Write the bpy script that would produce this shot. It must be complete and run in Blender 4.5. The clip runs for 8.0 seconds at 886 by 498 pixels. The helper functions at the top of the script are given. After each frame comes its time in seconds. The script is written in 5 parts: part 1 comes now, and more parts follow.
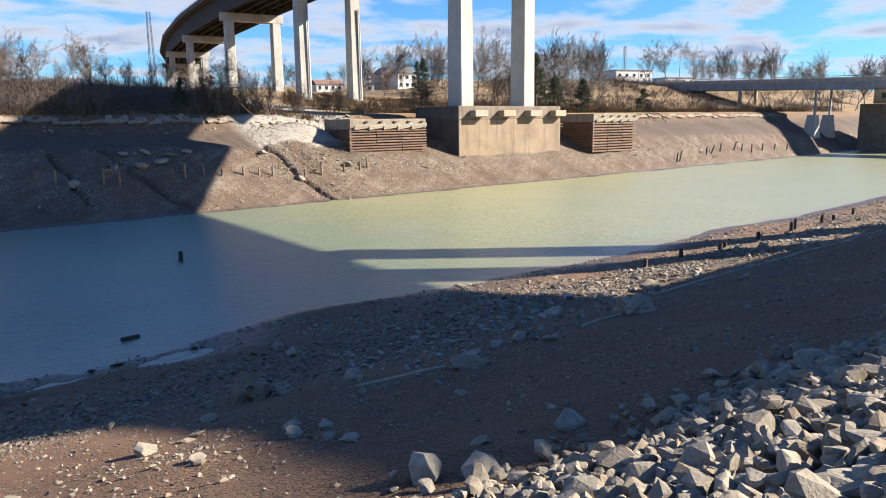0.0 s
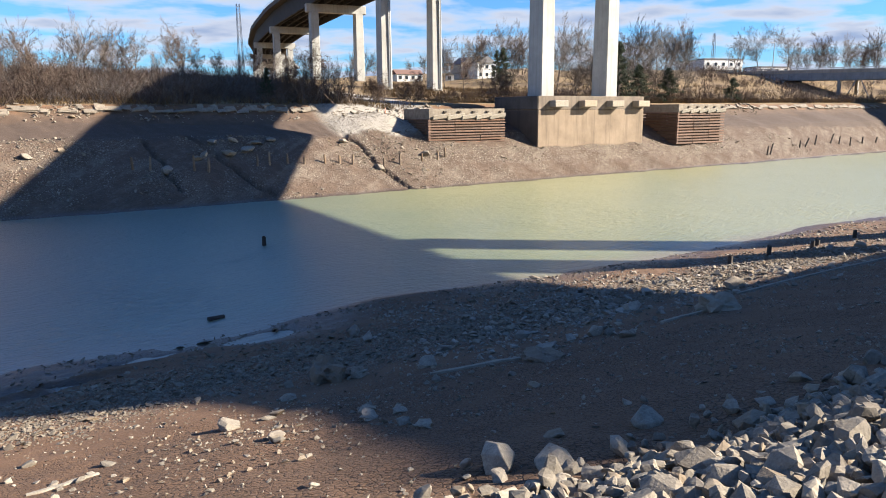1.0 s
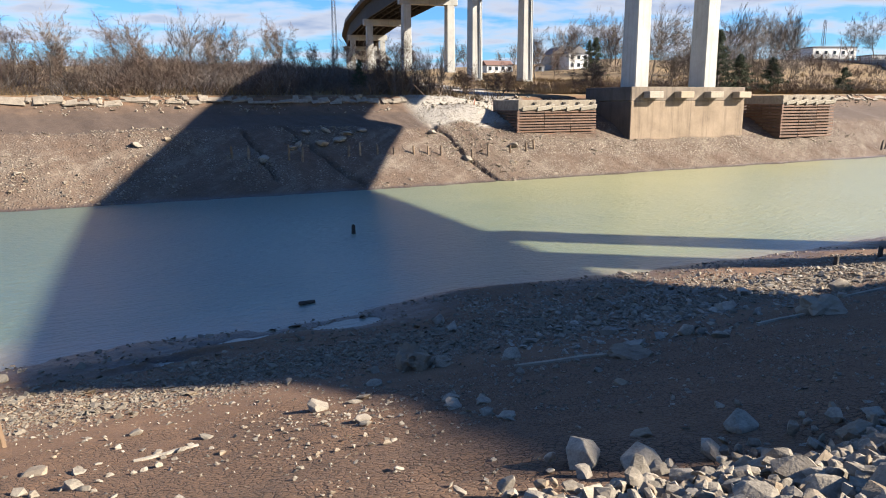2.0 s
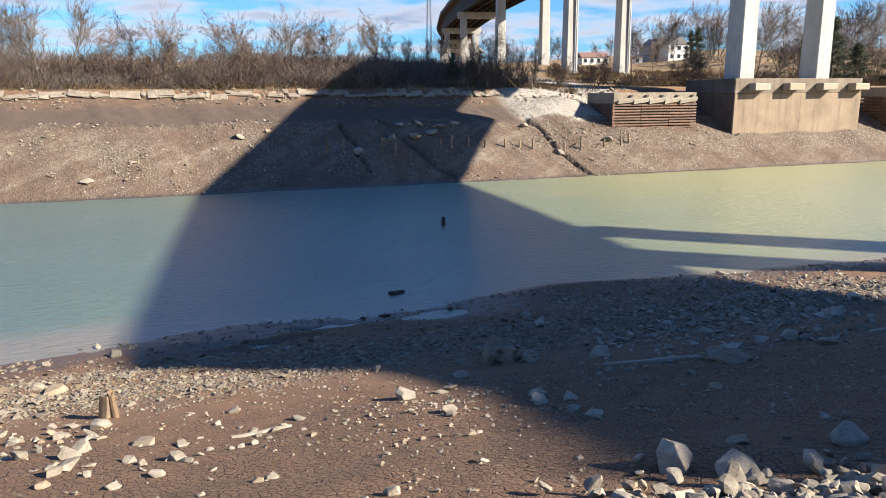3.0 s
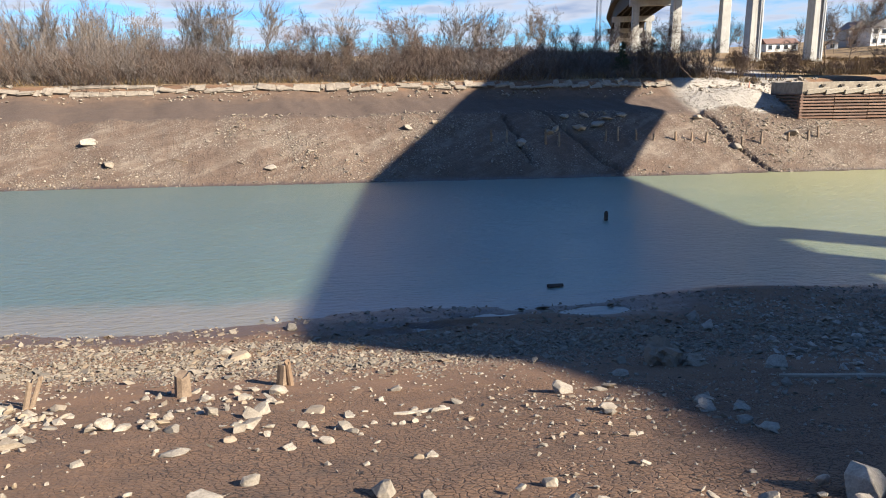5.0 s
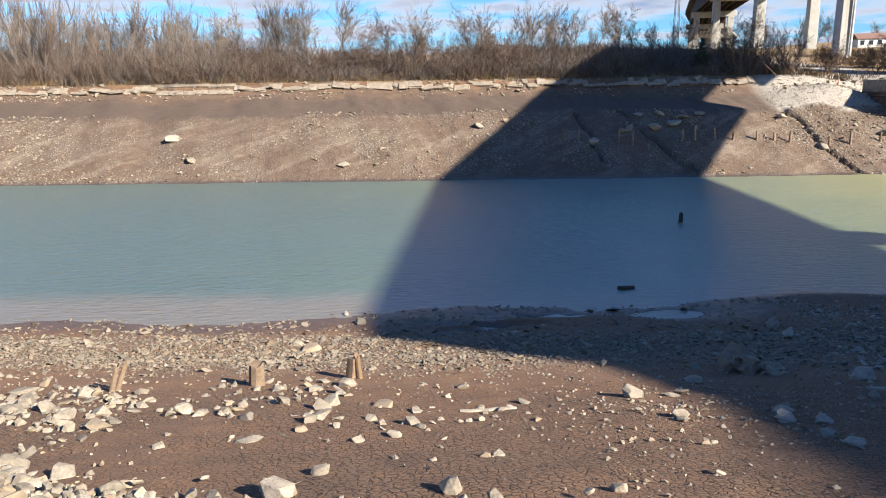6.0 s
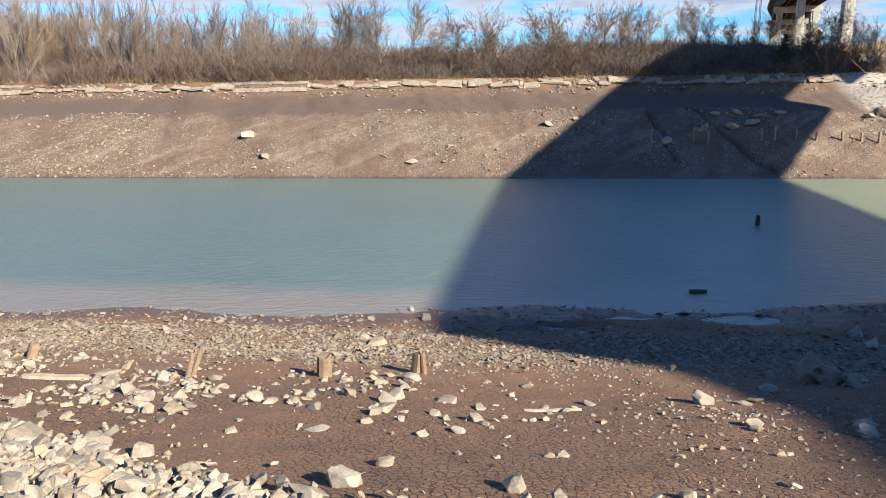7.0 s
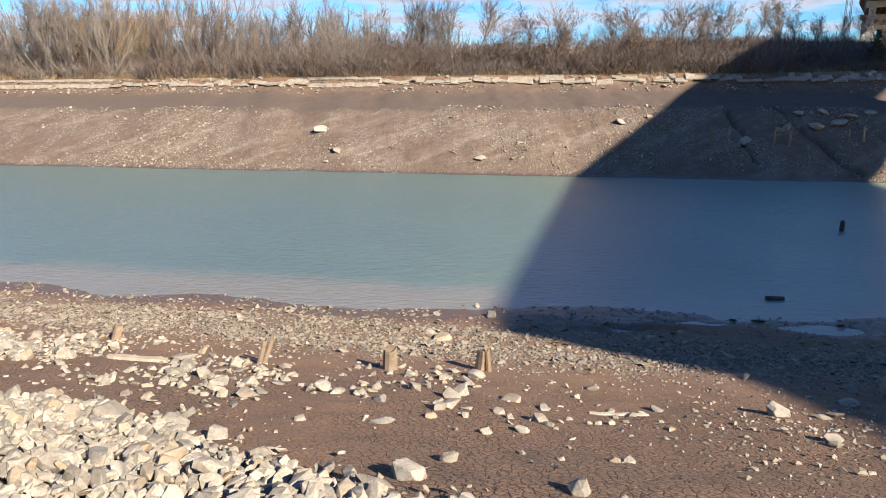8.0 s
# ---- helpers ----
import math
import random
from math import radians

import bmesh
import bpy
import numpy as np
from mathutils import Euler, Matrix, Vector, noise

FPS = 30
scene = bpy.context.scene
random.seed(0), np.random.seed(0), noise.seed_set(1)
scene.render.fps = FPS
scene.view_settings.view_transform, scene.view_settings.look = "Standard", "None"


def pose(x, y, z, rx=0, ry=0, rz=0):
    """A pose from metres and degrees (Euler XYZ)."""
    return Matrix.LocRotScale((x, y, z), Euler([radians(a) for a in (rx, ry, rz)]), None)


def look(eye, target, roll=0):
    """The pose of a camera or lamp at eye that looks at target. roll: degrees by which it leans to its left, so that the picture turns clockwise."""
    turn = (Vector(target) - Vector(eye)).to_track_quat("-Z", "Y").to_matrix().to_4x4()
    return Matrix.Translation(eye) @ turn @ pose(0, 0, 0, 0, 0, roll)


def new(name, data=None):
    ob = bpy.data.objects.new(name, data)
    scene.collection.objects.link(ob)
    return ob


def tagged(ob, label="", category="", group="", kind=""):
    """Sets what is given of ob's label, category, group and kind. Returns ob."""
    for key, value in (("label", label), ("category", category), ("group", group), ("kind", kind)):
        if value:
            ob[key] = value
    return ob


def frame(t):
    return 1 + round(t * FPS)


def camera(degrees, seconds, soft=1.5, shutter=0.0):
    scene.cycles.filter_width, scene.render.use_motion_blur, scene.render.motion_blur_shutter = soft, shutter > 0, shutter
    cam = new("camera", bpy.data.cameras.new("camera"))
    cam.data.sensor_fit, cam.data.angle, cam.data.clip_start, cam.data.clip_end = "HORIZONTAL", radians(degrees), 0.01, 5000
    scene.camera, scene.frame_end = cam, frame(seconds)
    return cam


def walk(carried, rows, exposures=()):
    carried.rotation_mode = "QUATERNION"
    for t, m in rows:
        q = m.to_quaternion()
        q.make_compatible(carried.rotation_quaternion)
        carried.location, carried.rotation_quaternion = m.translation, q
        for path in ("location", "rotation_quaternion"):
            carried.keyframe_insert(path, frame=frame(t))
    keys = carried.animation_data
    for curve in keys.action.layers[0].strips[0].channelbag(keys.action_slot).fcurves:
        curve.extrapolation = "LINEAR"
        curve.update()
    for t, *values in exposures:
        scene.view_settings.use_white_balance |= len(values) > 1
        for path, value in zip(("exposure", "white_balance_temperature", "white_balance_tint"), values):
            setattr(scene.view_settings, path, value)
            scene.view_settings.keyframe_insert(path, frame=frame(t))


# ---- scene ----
cam = camera(65.07, 8.0, soft=1.0)
PATH = [
    (0.0, 0.001, 0.000, 10.000, -38.72, -10.43, -0.67),
    (0.5, -0.013, 0.012, 9.995, -35.71, -10.80, -0.55),
    (1.0, -0.035, 0.020, 9.990, -32.40, -11.17, -0.42),
    (1.5, -0.076, 0.019, 9.992, -28.88, -11.51, -0.36),
    (3.0, -0.131, 0.024, 9.983, -17.77, -12.31, -0.47),
    (3.5, -0.171, 0.026, 9.978, -14.14, -12.49, -0.54),
    (4.0, -0.199, 0.026, 9.965, -10.89, -12.61, -0.65),
    (4.5, -0.243, 0.026, 9.955, -7.64, -12.72, -0.73),
    (6.0, -0.327, 0.022, 9.951, 1.22, -12.89, -0.88),
    (6.5, -0.352, 0.011, 9.949, 3.95, -12.93, -0.86),
    (7.0, -0.376, -0.000, 9.942, 6.74, -12.99, -0.79),
    (7.5, -0.405, -0.005, 9.949, 9.51, -13.10, -0.59),
    (8.0, -0.435, -0.034, 9.977, 12.30, -13.25, -0.41),
]
# yaw, pitch and roll of the eye; roll leans the picture
walk(cam, [(t, look((x, y, z), Vector((x, y, z)) + Vector((-math.sin(radians(yaw)) * math.cos(radians(pitch)), math.cos(radians(yaw)) * math.cos(radians(pitch)), math.sin(radians(pitch)))), roll)) for t, x, y, z, yaw, pitch, roll in PATH])

# ---- light ----
SUN_EL, SUN_TO = radians(30.0), (0.795, -0.607)
world = bpy.data.worlds.new("world")
scene.world = world
world.use_nodes = True
wt = world.node_tree
wt.nodes.clear()


def wire(nt, kind, operation="", blend_type="", data_type="", feature="", sky_type="", interpolation_type="", **sockets):
    """A new node of that kind, with its modes and the values of its sockets."""
    n = nt.nodes.new(kind)
    if operation:
        n.operation = operation
    if blend_type:
        n.blend_type = blend_type
    if data_type:
        n.data_type = data_type
    if feature:
        n.feature = feature
    if sky_type:
        n.sky_type = sky_type
    if interpolation_type:
        n.interpolation_type = interpolation_type
    for key, value in sockets.items():
        n.inputs[key].default_value = value
    return n


sky = wire(wt, "ShaderNodeTexSky", sky_type="NISHITA")
sky.sun_disc, sky.sun_elevation = False, SUN_EL
sky.sun_rotation = math.atan2(SUN_TO[0], SUN_TO[1])
sky.air_density, sky.dust_density, sky.ozone_density = 1.1, 0.3, 2.0
coord = wt.nodes.new("ShaderNodeTexCoord")
sep = wt.nodes.new("ShaderNodeSeparateXYZ")
wt.links.new(coord.outputs["Generated"], sep.inputs[0])
# clouds lie on a flat layer: the direction is divided by its height
lift = wire(wt, "ShaderNodeMath", operation="MAXIMUM")
lift.inputs[1].default_value = 0.0
wt.links.new(sep.outputs[2], lift.inputs[0])
lift2 = wire(wt, "ShaderNodeMath", operation="ADD")
lift2.inputs[1].default_value = 0.10
wt.links.new(lift.outputs[0], lift2.inputs[0])
flat = wire(wt, "ShaderNodeVectorMath", operation="DIVIDE")
wt.links.new(coord.outputs["Generated"], flat.inputs[0])
comb = wt.nodes.new("ShaderNodeCombineXYZ")
for i in range(3):
    wt.links.new(lift2.outputs[0], comb.inputs[i])
wt.links.new(comb.outputs[0], flat.inputs[1])
spread = wire(wt, "ShaderNodeMapping")
spread.inputs["Scale"].default_value = (1.0, 1.0, 0.0)
spread.inputs["Location"].default_value = (3.1, 1.7, 0.0)
wt.links.new(flat.outputs[0], spread.inputs[0])
puff = wire(wt, "ShaderNodeTexNoise", Scale=1.5, Detail=6.0, Roughness=0.5, Distortion=0.1)
wt.links.new(spread.outputs[0], puff.inputs["Vector"])
cover = wt.nodes.new("ShaderNodeValToRGB")
cover.color_ramp.elements[0].position, cover.color_ramp.elements[1].position = 0.43, 0.58
wt.links.new(puff.outputs["Fac"], cover.inputs[0])
shade = wt.nodes.new("ShaderNodeValToRGB")
shade.color_ramp.elements[0].position, shade.color_ramp.elements[1].position = 0.50, 0.72
shade.color_ramp.elements[0].color, shade.color_ramp.elements[1].color = (4.65, 4.95, 5.65, 1), (2.2, 2.85, 4.25, 1)
wt.links.new(puff.outputs["Fac"], shade.inputs[0])
veil = wire(wt, "ShaderNodeMix", data_type="RGBA")
thin = wire(wt, "ShaderNodeMapRange", interpolation_type="SMOOTHSTEP")
thin.inputs[1].default_value, thin.inputs[2].default_value, thin.inputs[3].default_value, thin.inputs[4].default_value = 0.15, 0.40, 1.0, 0.08
wt.links.new(sep.outputs[2], thin.inputs[0])
layer = wire(wt, "ShaderNodeMath", operation="MULTIPLY")
wt.links.new(cover.outputs[0], layer.inputs[0])
wt.links.new(thin.outputs[0], layer.inputs[1])
wt.links.new(layer.outputs[0], veil.inputs[0])
tint = wire(wt, "ShaderNodeMix", data_type="RGBA", blend_type="MULTIPLY")
tint.inputs[0].default_value = 1.0
tint.inputs[7].default_value = (0.375, 0.72, 1.18, 1)
wt.links.new(sky.outputs[0], tint.inputs[6])
wt.links.new(tint.outputs[2], veil.inputs[6])
wt.links.new(shade.outputs[0], veil.inputs[7])
back = wire(wt, "ShaderNodeBackground", Strength=0.050)
wt.links.new(veil.outputs[2], back.inputs[0])
wout = wt.nodes.new("ShaderNodeOutputWorld")
wt.links.new(back.outputs[0], wout.inputs[0])

sun_data = bpy.data.lights.new("sun", "SUN")
sun_data.energy, sun_data.angle, sun_data.color = 5.0, radians(0.53), (1.0, 0.90, 0.76)
sun = new("sun", sun_data)
sun.matrix_world = look((200, -150, 200), (200 - SUN_TO[0] * math.cos(SUN_EL), -150 - SUN_TO[1] * math.cos(SUN_EL), 200 - math.sin(SUN_EL)))
scene.view_settings.exposure = 1.76


# ---- noise over the plan ----
def hashed(ix, iy, seed):
    h = np.sin(ix * 127.1 + iy * 311.7 + seed * 74.7) * 43758.5453
    return h - np.floor(h)


def vnoise(x, y, seed=0):
    ix, iy = np.floor(x), np.floor(y)
    fx, fy = x - ix, y - iy
    fx, fy = fx * fx * (3 - 2 * fx), fy * fy * (3 - 2 * fy)
    a, b = hashed(ix, iy, seed), hashed(ix + 1, iy, seed)
    c, d = hashed(ix, iy + 1, seed), hashed(ix + 1, iy + 1, seed)
    return (a + (b - a) * fx) * (1 - fy) + (c + (d - c) * fx) * fy - 0.5


def fbm(x, y, scale, octaves=4, seed=0):
    out, amp = 0, 1.0
    for k in range(octaves):
        out = out + amp * vnoise(x / scale, y / scale, seed + k)
        scale, amp = scale / 2.03, amp * 0.5
    return out


def near_line(x, y, pts):
    best = np.full(np.shape(x), 1e9)
    for (ax, ay), (bx, by) in zip(pts[:-1], pts[1:]):
        dx, dy = bx - ax, by - ay
        u = np.clip(((x - ax) * dx + (y - ay) * dy) / (dx * dx + dy * dy), 0, 1)
        best = np.minimum(best, np.hypot(x - ax - u * dx, y - ay - u * dy))
    return best


# ---- the lie of the land: y runs across the canal, x along it ----
PROFILE_Y = [-900, -6, 0.2, 2.0, 5.0, 9, 10.9, 16.7, 19.8, 23.9, 31.7, 37, 45, 66, 78.3, 92, 98, 100.4, 101.2, 102.2, 130, 200, 300, 600, 3000]
PROFILE_Z = [8.6, 8.4, 8.3, 7.1, 5.75, 4.5, 3.9, 2.3, 1.6, 0.9, 0.0, -0.5, -1.6, -1.6, 0.0, 6.9, 8.6, 9.9, 10.9, 11.3, 13.6, 20.0, 24.3, 29.0, 40.0]
GULLIES = [
    [(42.0, 92.5), (42.9, 90.1), (43.3, 87.4), (43.2, 85.9), (44.3, 82.8), (45.5, 79.0)],
    [(20.3, 92.5), (21.2, 91.3), (22.8, 88.0), (23.5, 86.5), (25.4, 82.3), (26.8, 79.6)],
    [(14.9, 91.5), (15.2, 90.2), (16.2, 86.5), (16.0, 84.5), (17.0, 81.0)],
]


def toe(x):
    """The foot of the stone bank under the eye."""
    return np.interp(x, [-25, -12, -9.4, -7, -5.3, -3.8, -1.8, 4.7, 5.7, 7, 7.8, 9.4, 12, 13.5, 16], [13, 10.6, 10.5, 9.3, 8.3, 7.7, 6.8, 5.8, 5.8, 5.3, 5.2, 5.3, 5.0, 4.0, 2.0])


SHORE_X = [-60, -30, -12, -5, 0, 8, 12, 16.6, 22, 30, 45, 58, 71, 96, 200]
SHORE_Y = [29.0, 29.3, 29.8, 30.2, 31.4, 31.0, 31.2, 32.6, 31.6, 32.0, 31.6, 33.4, 32.3, 33.4, 34.0]
FAR_X, FAR_Y = [-60, 30, 60, 126, 200, 300], [78.3, 78.3, 79.2, 81.0, 85.5, 90.0]


def land(x, y):
    x, y = np.asarray(x, float), np.asarray(y, float)
    # both waterlines wander a little along the canal
    shift = (31.7 - np.interp(x, SHORE_X, SHORE_Y)) * np.clip((y - 20) / 8, 0, 1) * np.clip((42 - y) / 6, 0, 1)
    shift = shift + (78.3 - np.interp(x, FAR_X, FAR_Y)) * np.clip((y - 64) / 10, 0, 1) * np.clip((98 - y) / 16, 0, 1)
    z = np.interp(y + shift, PROFILE_Y, PROFILE_Z)
    near = (y > 1) & (y < 33)
    far = (y > 76) & (y < 103)
    away = np.clip((y - 104) / 40, 0, 1)
    z = z + away * 2.2 * fbm(x, y, 60, 3, 5) + np.clip((y - 300) / 300, 0, 1) * 4 * fbm(x, y, 300, 2, 8)
    z = z + np.where(near, 0.16 * np.clip((30 - y) / 5, 0.2, 1) * fbm(x, y, 4.0, 4, 11) + 0.03 * fbm(x, y, 0.5, 2, 12), 0)
    # the muddy shelf at the near water's edge, with shallow pools
    shelf = np.exp(-((y - 28.5) / 3.2) ** 2)
    z = z + shelf * (0.20 * fbm(x * 0.55, y, 2.6, 4, 21) - 0.04) * np.clip((y - 20) / 4, 0, 1)
    # one clear pool, and braided shallows beside it
    z = z - 0.30 * np.exp(-((x - 9.0) / 1.5) ** 2 - ((y - 29.7 - 0.12 * (x - 9)) / 0.55) ** 2)
    z = z - 0.55 * np.exp(-((x - 2.4) / 4.2) ** 2 - ((y - 28.2 - 0.16 * (x - 2)) / 1.3) ** 2) * np.clip(0.35 + 2.0 * fbm(x * 0.7, y * 1.3, 1.5, 4, 24), 0, 1.1)
    z = z + 0.22 * np.exp(-((x - 18) / 6.0) ** 2 - ((y - 31.6) / 1.4) ** 2)
    z = z + 7.0 * np.clip((x - 125) / 100, 0, 1) * np.clip((y - 104) / 40, 0, 1)
    # low ridge of gravel
    z = z + 0.12 * np.exp(-((y - 24.2) / 1.1) ** 2)
    # far bank
    rill = fbm(x + 0.35 * (y - 78), y * 0.25, 5.0, 4, 31)
    z = z + np.where(far, 0.55 * rill * np.clip((y - 77.5) / 5, 0, 1) * np.clip((101 - y) / 3, 0, 1) + 0.12 * fbm(x, y, 1.6, 3, 33), 0)
    cut = np.zeros_like(z)
    for k, g in enumerate(GULLIES):
        d = near_line(x + 0.5 * fbm(x, y, 1.4, 3, 40 + k), y, g)
        cut = np.maximum(cut, (1.1 if k == 0 else 0.9) * np.clip(1 - d / 0.40, 0, 1))
    z = z - cut
    # heaps of crushed stone beside the crib and below the pier
    z = z + 1.5 * np.exp(-((x - 49.5) / 4.2) ** 2 - ((y - 97.0) / 3.0) ** 2) * np.clip((y - 88) / 4, 0, 1)
    z = z + 0.25 * np.exp(-((y - 86.6) / 1.2) ** 2) * np.clip((x - 52) / 6, 0, 1) * np.clip((128 - x) / 8, 0, 1)
    z = z - 0.9 * np.exp(-((x - 56) / 6.0) ** 2 - ((y - 103.0) / 4.0) ** 2)
    return z


GRID = {}


def ground_at(x, y):
    """The height of the ground sheet itself."""
    xs, ys, Z = GRID["x"], GRID["y"], GRID["z"]
    i = min(max(int(np.searchsorted(xs, x)) - 1, 0), len(xs) - 2)
    j = min(max(int(np.searchsorted(ys, y)) - 1, 0), len(ys) - 2)
    u, v = (x - xs[i]) / (xs[i + 1] - xs[i]), (y - ys[j]) / (ys[j + 1] - ys[j])
    return float((Z[j, i] * (1 - u) + Z[j, i + 1] * u) * (1 - v) + (Z[j + 1, i] * (1 - u) + Z[j + 1, i + 1] * u) * v)


# ---- materials ----
def material(name, rough=0.85):
    m = bpy.data.materials.new(name)
    m.use_nodes = True
    nt = m.node_tree
    b = nt.nodes["Principled BSDF"]
    b.inputs["Roughness"].default_value = rough
    return m, nt, b


def place_of(nt, scale=(1, 1, 1), own=False):
    if own:
        src = nt.nodes.new("ShaderNodeTexCoord").outputs["Object"]
    else:
        src = nt.nodes.new("ShaderNodeNewGeometry").outputs["Position"]
    mp = nt.nodes.new("ShaderNodeMapping")
    mp.inputs["Scale"].default_value = scale
    nt.links.new(src, mp.inputs[0])
    return mp.outputs[0]


def ramp(nt, src, stops):
    r = nt.nodes.new("ShaderNodeValToRGB")
    el = r.color_ramp.elements
    while len(el) < len(stops):
        el.new(0.5)
    for e, (p, col) in zip(el, stops):
        e.position = p
        e.color = (*col, 1) if len(col) == 3 else (col[0], col[0], col[0], 1)
    nt.links.new(src, r.inputs[0])
    return r.outputs[0]


def grain(nt, vec, scale, detail=5.0, rough=0.6, distort=0.0):
    n = wire(nt, "ShaderNodeTexNoise", Scale=scale, Detail=detail, Roughness=rough, Distortion=distort)
    nt.links.new(vec, n.inputs["Vector"])
    return n.outputs["Fac"]


def mixed(nt, fac, a, b, blend="MIX"):
    n = wire(nt, "ShaderNodeMix", data_type="RGBA", blend_type=blend)
    for sock, value in ((n.inputs[0], fac), (n.inputs[6], a), (n.inputs[7], b)):
        if isinstance(value, (int, float)):
            sock.default_value = value
        elif isinstance(value, tuple):
            sock.default_value = (*value, 1)
        else:
            nt.links.new(value, sock)
    return n.outputs[2]


def calc(nt, op, a, b=0.0):
    n = wire(nt, "ShaderNodeMath", operation=op)
    for sock, value in ((n.inputs[0], a), (n.inputs[1], b)):
        if isinstance(value, (int, float)):
            sock.default_value = value
        else:
            nt.links.new(value, sock)
    return n.outputs[0]


def bumped(nt, b, height, strength=0.5, distance=0.05, normal=None):
    n = wire(nt, "ShaderNodeBump", Strength=strength, Distance=distance)
    nt.links.new(height, n.inputs["Height"])
    if normal is not None:
        nt.links.new(normal, n.inputs["Normal"])
    nt.links.new(n.outputs[0], b.inputs["Normal"])
    return n.outputs[0]


def speckled(name, dark, light, scale=3.0, rough=0.9, bump=0.4, distance=0.02, own=True, island=0.25, fine=30.0):
    """Stone, soil or wood: two scales of grain, and each piece a little lighter or darker."""
    m, nt, b = material(name, rough)
    vec = place_of(nt, own=own)
    big = grain(nt, vec, scale, 4.0)
    small = grain(nt, vec, fine, 3.0)
    col = ramp(nt, big, [(0.3, dark), (0.7, light)])
    col = mixed(nt, 0.35, col, ramp(nt, small, [(0.3, tuple(0.55 * q for q in dark)), (0.75, tuple(min(1, 1.15 * q) for q in light))]))
    if island:
        geo = nt.nodes.new("ShaderNodeNewGeometry")
        info = nt.nodes.new("ShaderNodeObjectInfo")
        both = calc(nt, "FRACT", calc(nt, "ADD", geo.outputs["Random Per Island"], info.outputs["Random"]))
        tone = ramp(nt, both, [(0.0, (1 - island,)), (1.0, (1.0,))])
        col = mixed(nt, 1.0, col, tone, "MULTIPLY")
        rust = ramp(nt, calc(nt, "FRACT", calc(nt, "MULTIPLY", both, 7.31)), [(0.70, (0.0,)), (0.95, (0.5,))])
        col = mixed(nt, rust, col, (0.75 * dark[0] + 0.25 * light[0], 0.62 * dark[1] + 0.2 * light[1], 0.5 * dark[2] + 0.12 * light[2]))
    nt.links.new(col, b.inputs["Base Color"])
    bumped(nt, b, calc(nt, "ADD", big, small), bump, distance)
    return m


limestone = speckled("limestone", (0.183, 0.152, 0.115), (0.375, 0.326, 0.258), 6.0, 0.9, 0.7, 0.018, False, 0.45, 26.0)
gravel_stone = speckled("gravel_stone", (0.135, 0.108, 0.080), (0.29, 0.245, 0.185), 4.0, 0.9, 0.4, 0.01, False, 0.45, 40.0)
bank_stone = speckled("bank_stone", (0.165, 0.131, 0.096), (0.348, 0.296, 0.231), 3.0, 0.9, 0.5, 0.03, False, 0.45, 20.0)
river_stone = speckled("river_stone", (0.200, 0.174, 0.139), (0.400, 0.357, 0.296), 4.0, 0.9, 0.4, 0.01, False, 0.5, 40.0)
brown_stone = speckled("brown_stone", (0.131, 0.096, 0.070), (0.287, 0.222, 0.161), 4.0, 0.9, 0.5, 0.02, True, 0.3, 30.0)
old_wood = speckled("old_wood", (0.113, 0.074, 0.048), (0.287, 0.209, 0.139), 3.0, 0.85, 0.6, 0.01, True, 0.35, 22.0)
dark_wood = speckled("dark_wood", (0.026, 0.019, 0.015), (0.070, 0.052, 0.039), 3.0, 0.8, 0.5, 0.01, True, 0.3, 22.0)
crib_wood = speckled("crib_wood", (0.104, 0.057, 0.039), (0.226, 0.139, 0.096), 1.5, 0.85, 0.5, 0.02, True, 0.4, 14.0)
bleached_wood = speckled("bleached_wood", (0.235, 0.200, 0.157), (0.400, 0.357, 0.287), 3.0, 0.85, 0.5, 0.01, True, 0.25, 26.0)
bark = speckled("bark", (0.068, 0.055, 0.046), (0.150, 0.124, 0.104), 2.0, 0.9, 0.4, 0.02, True, 0.2, 12.0)
twig_brown = speckled("twig_brown", (0.080, 0.053, 0.040), (0.170, 0.117, 0.086), 0.25, 0.9, 0.1, 0.01, False, 0.5, 2.0)
twig_grey = speckled("twig_grey", (0.105, 0.086, 0.074), (0.20, 0.166, 0.14), 0.25, 0.9, 0.1, 0.01, False, 0.4, 2.0)
twig_gold = speckled("twig_gold", (0.19, 0.115, 0.048), (0.30, 0.195, 0.085), 0.3, 0.9, 0.1, 0.01, False, 0.3, 2.0)
dry_grass = speckled("dry_grass", (0.153, 0.098, 0.047), (0.289, 0.200, 0.093), 0.2, 0.9, 0.1, 0.01, False, 0.4, 3.0)
needles = speckled("needles", (0.022, 0.035, 0.016), (0.055, 0.075, 0.030), 1.0, 0.8, 0.1, 0.01, False, 0.5, 8.0)
needles_rust = speckled("needles_rust", (0.061, 0.035, 0.016), (0.131, 0.074, 0.030), 1.0, 0.8, 0.1, 0.01, False, 0.5, 8.0)


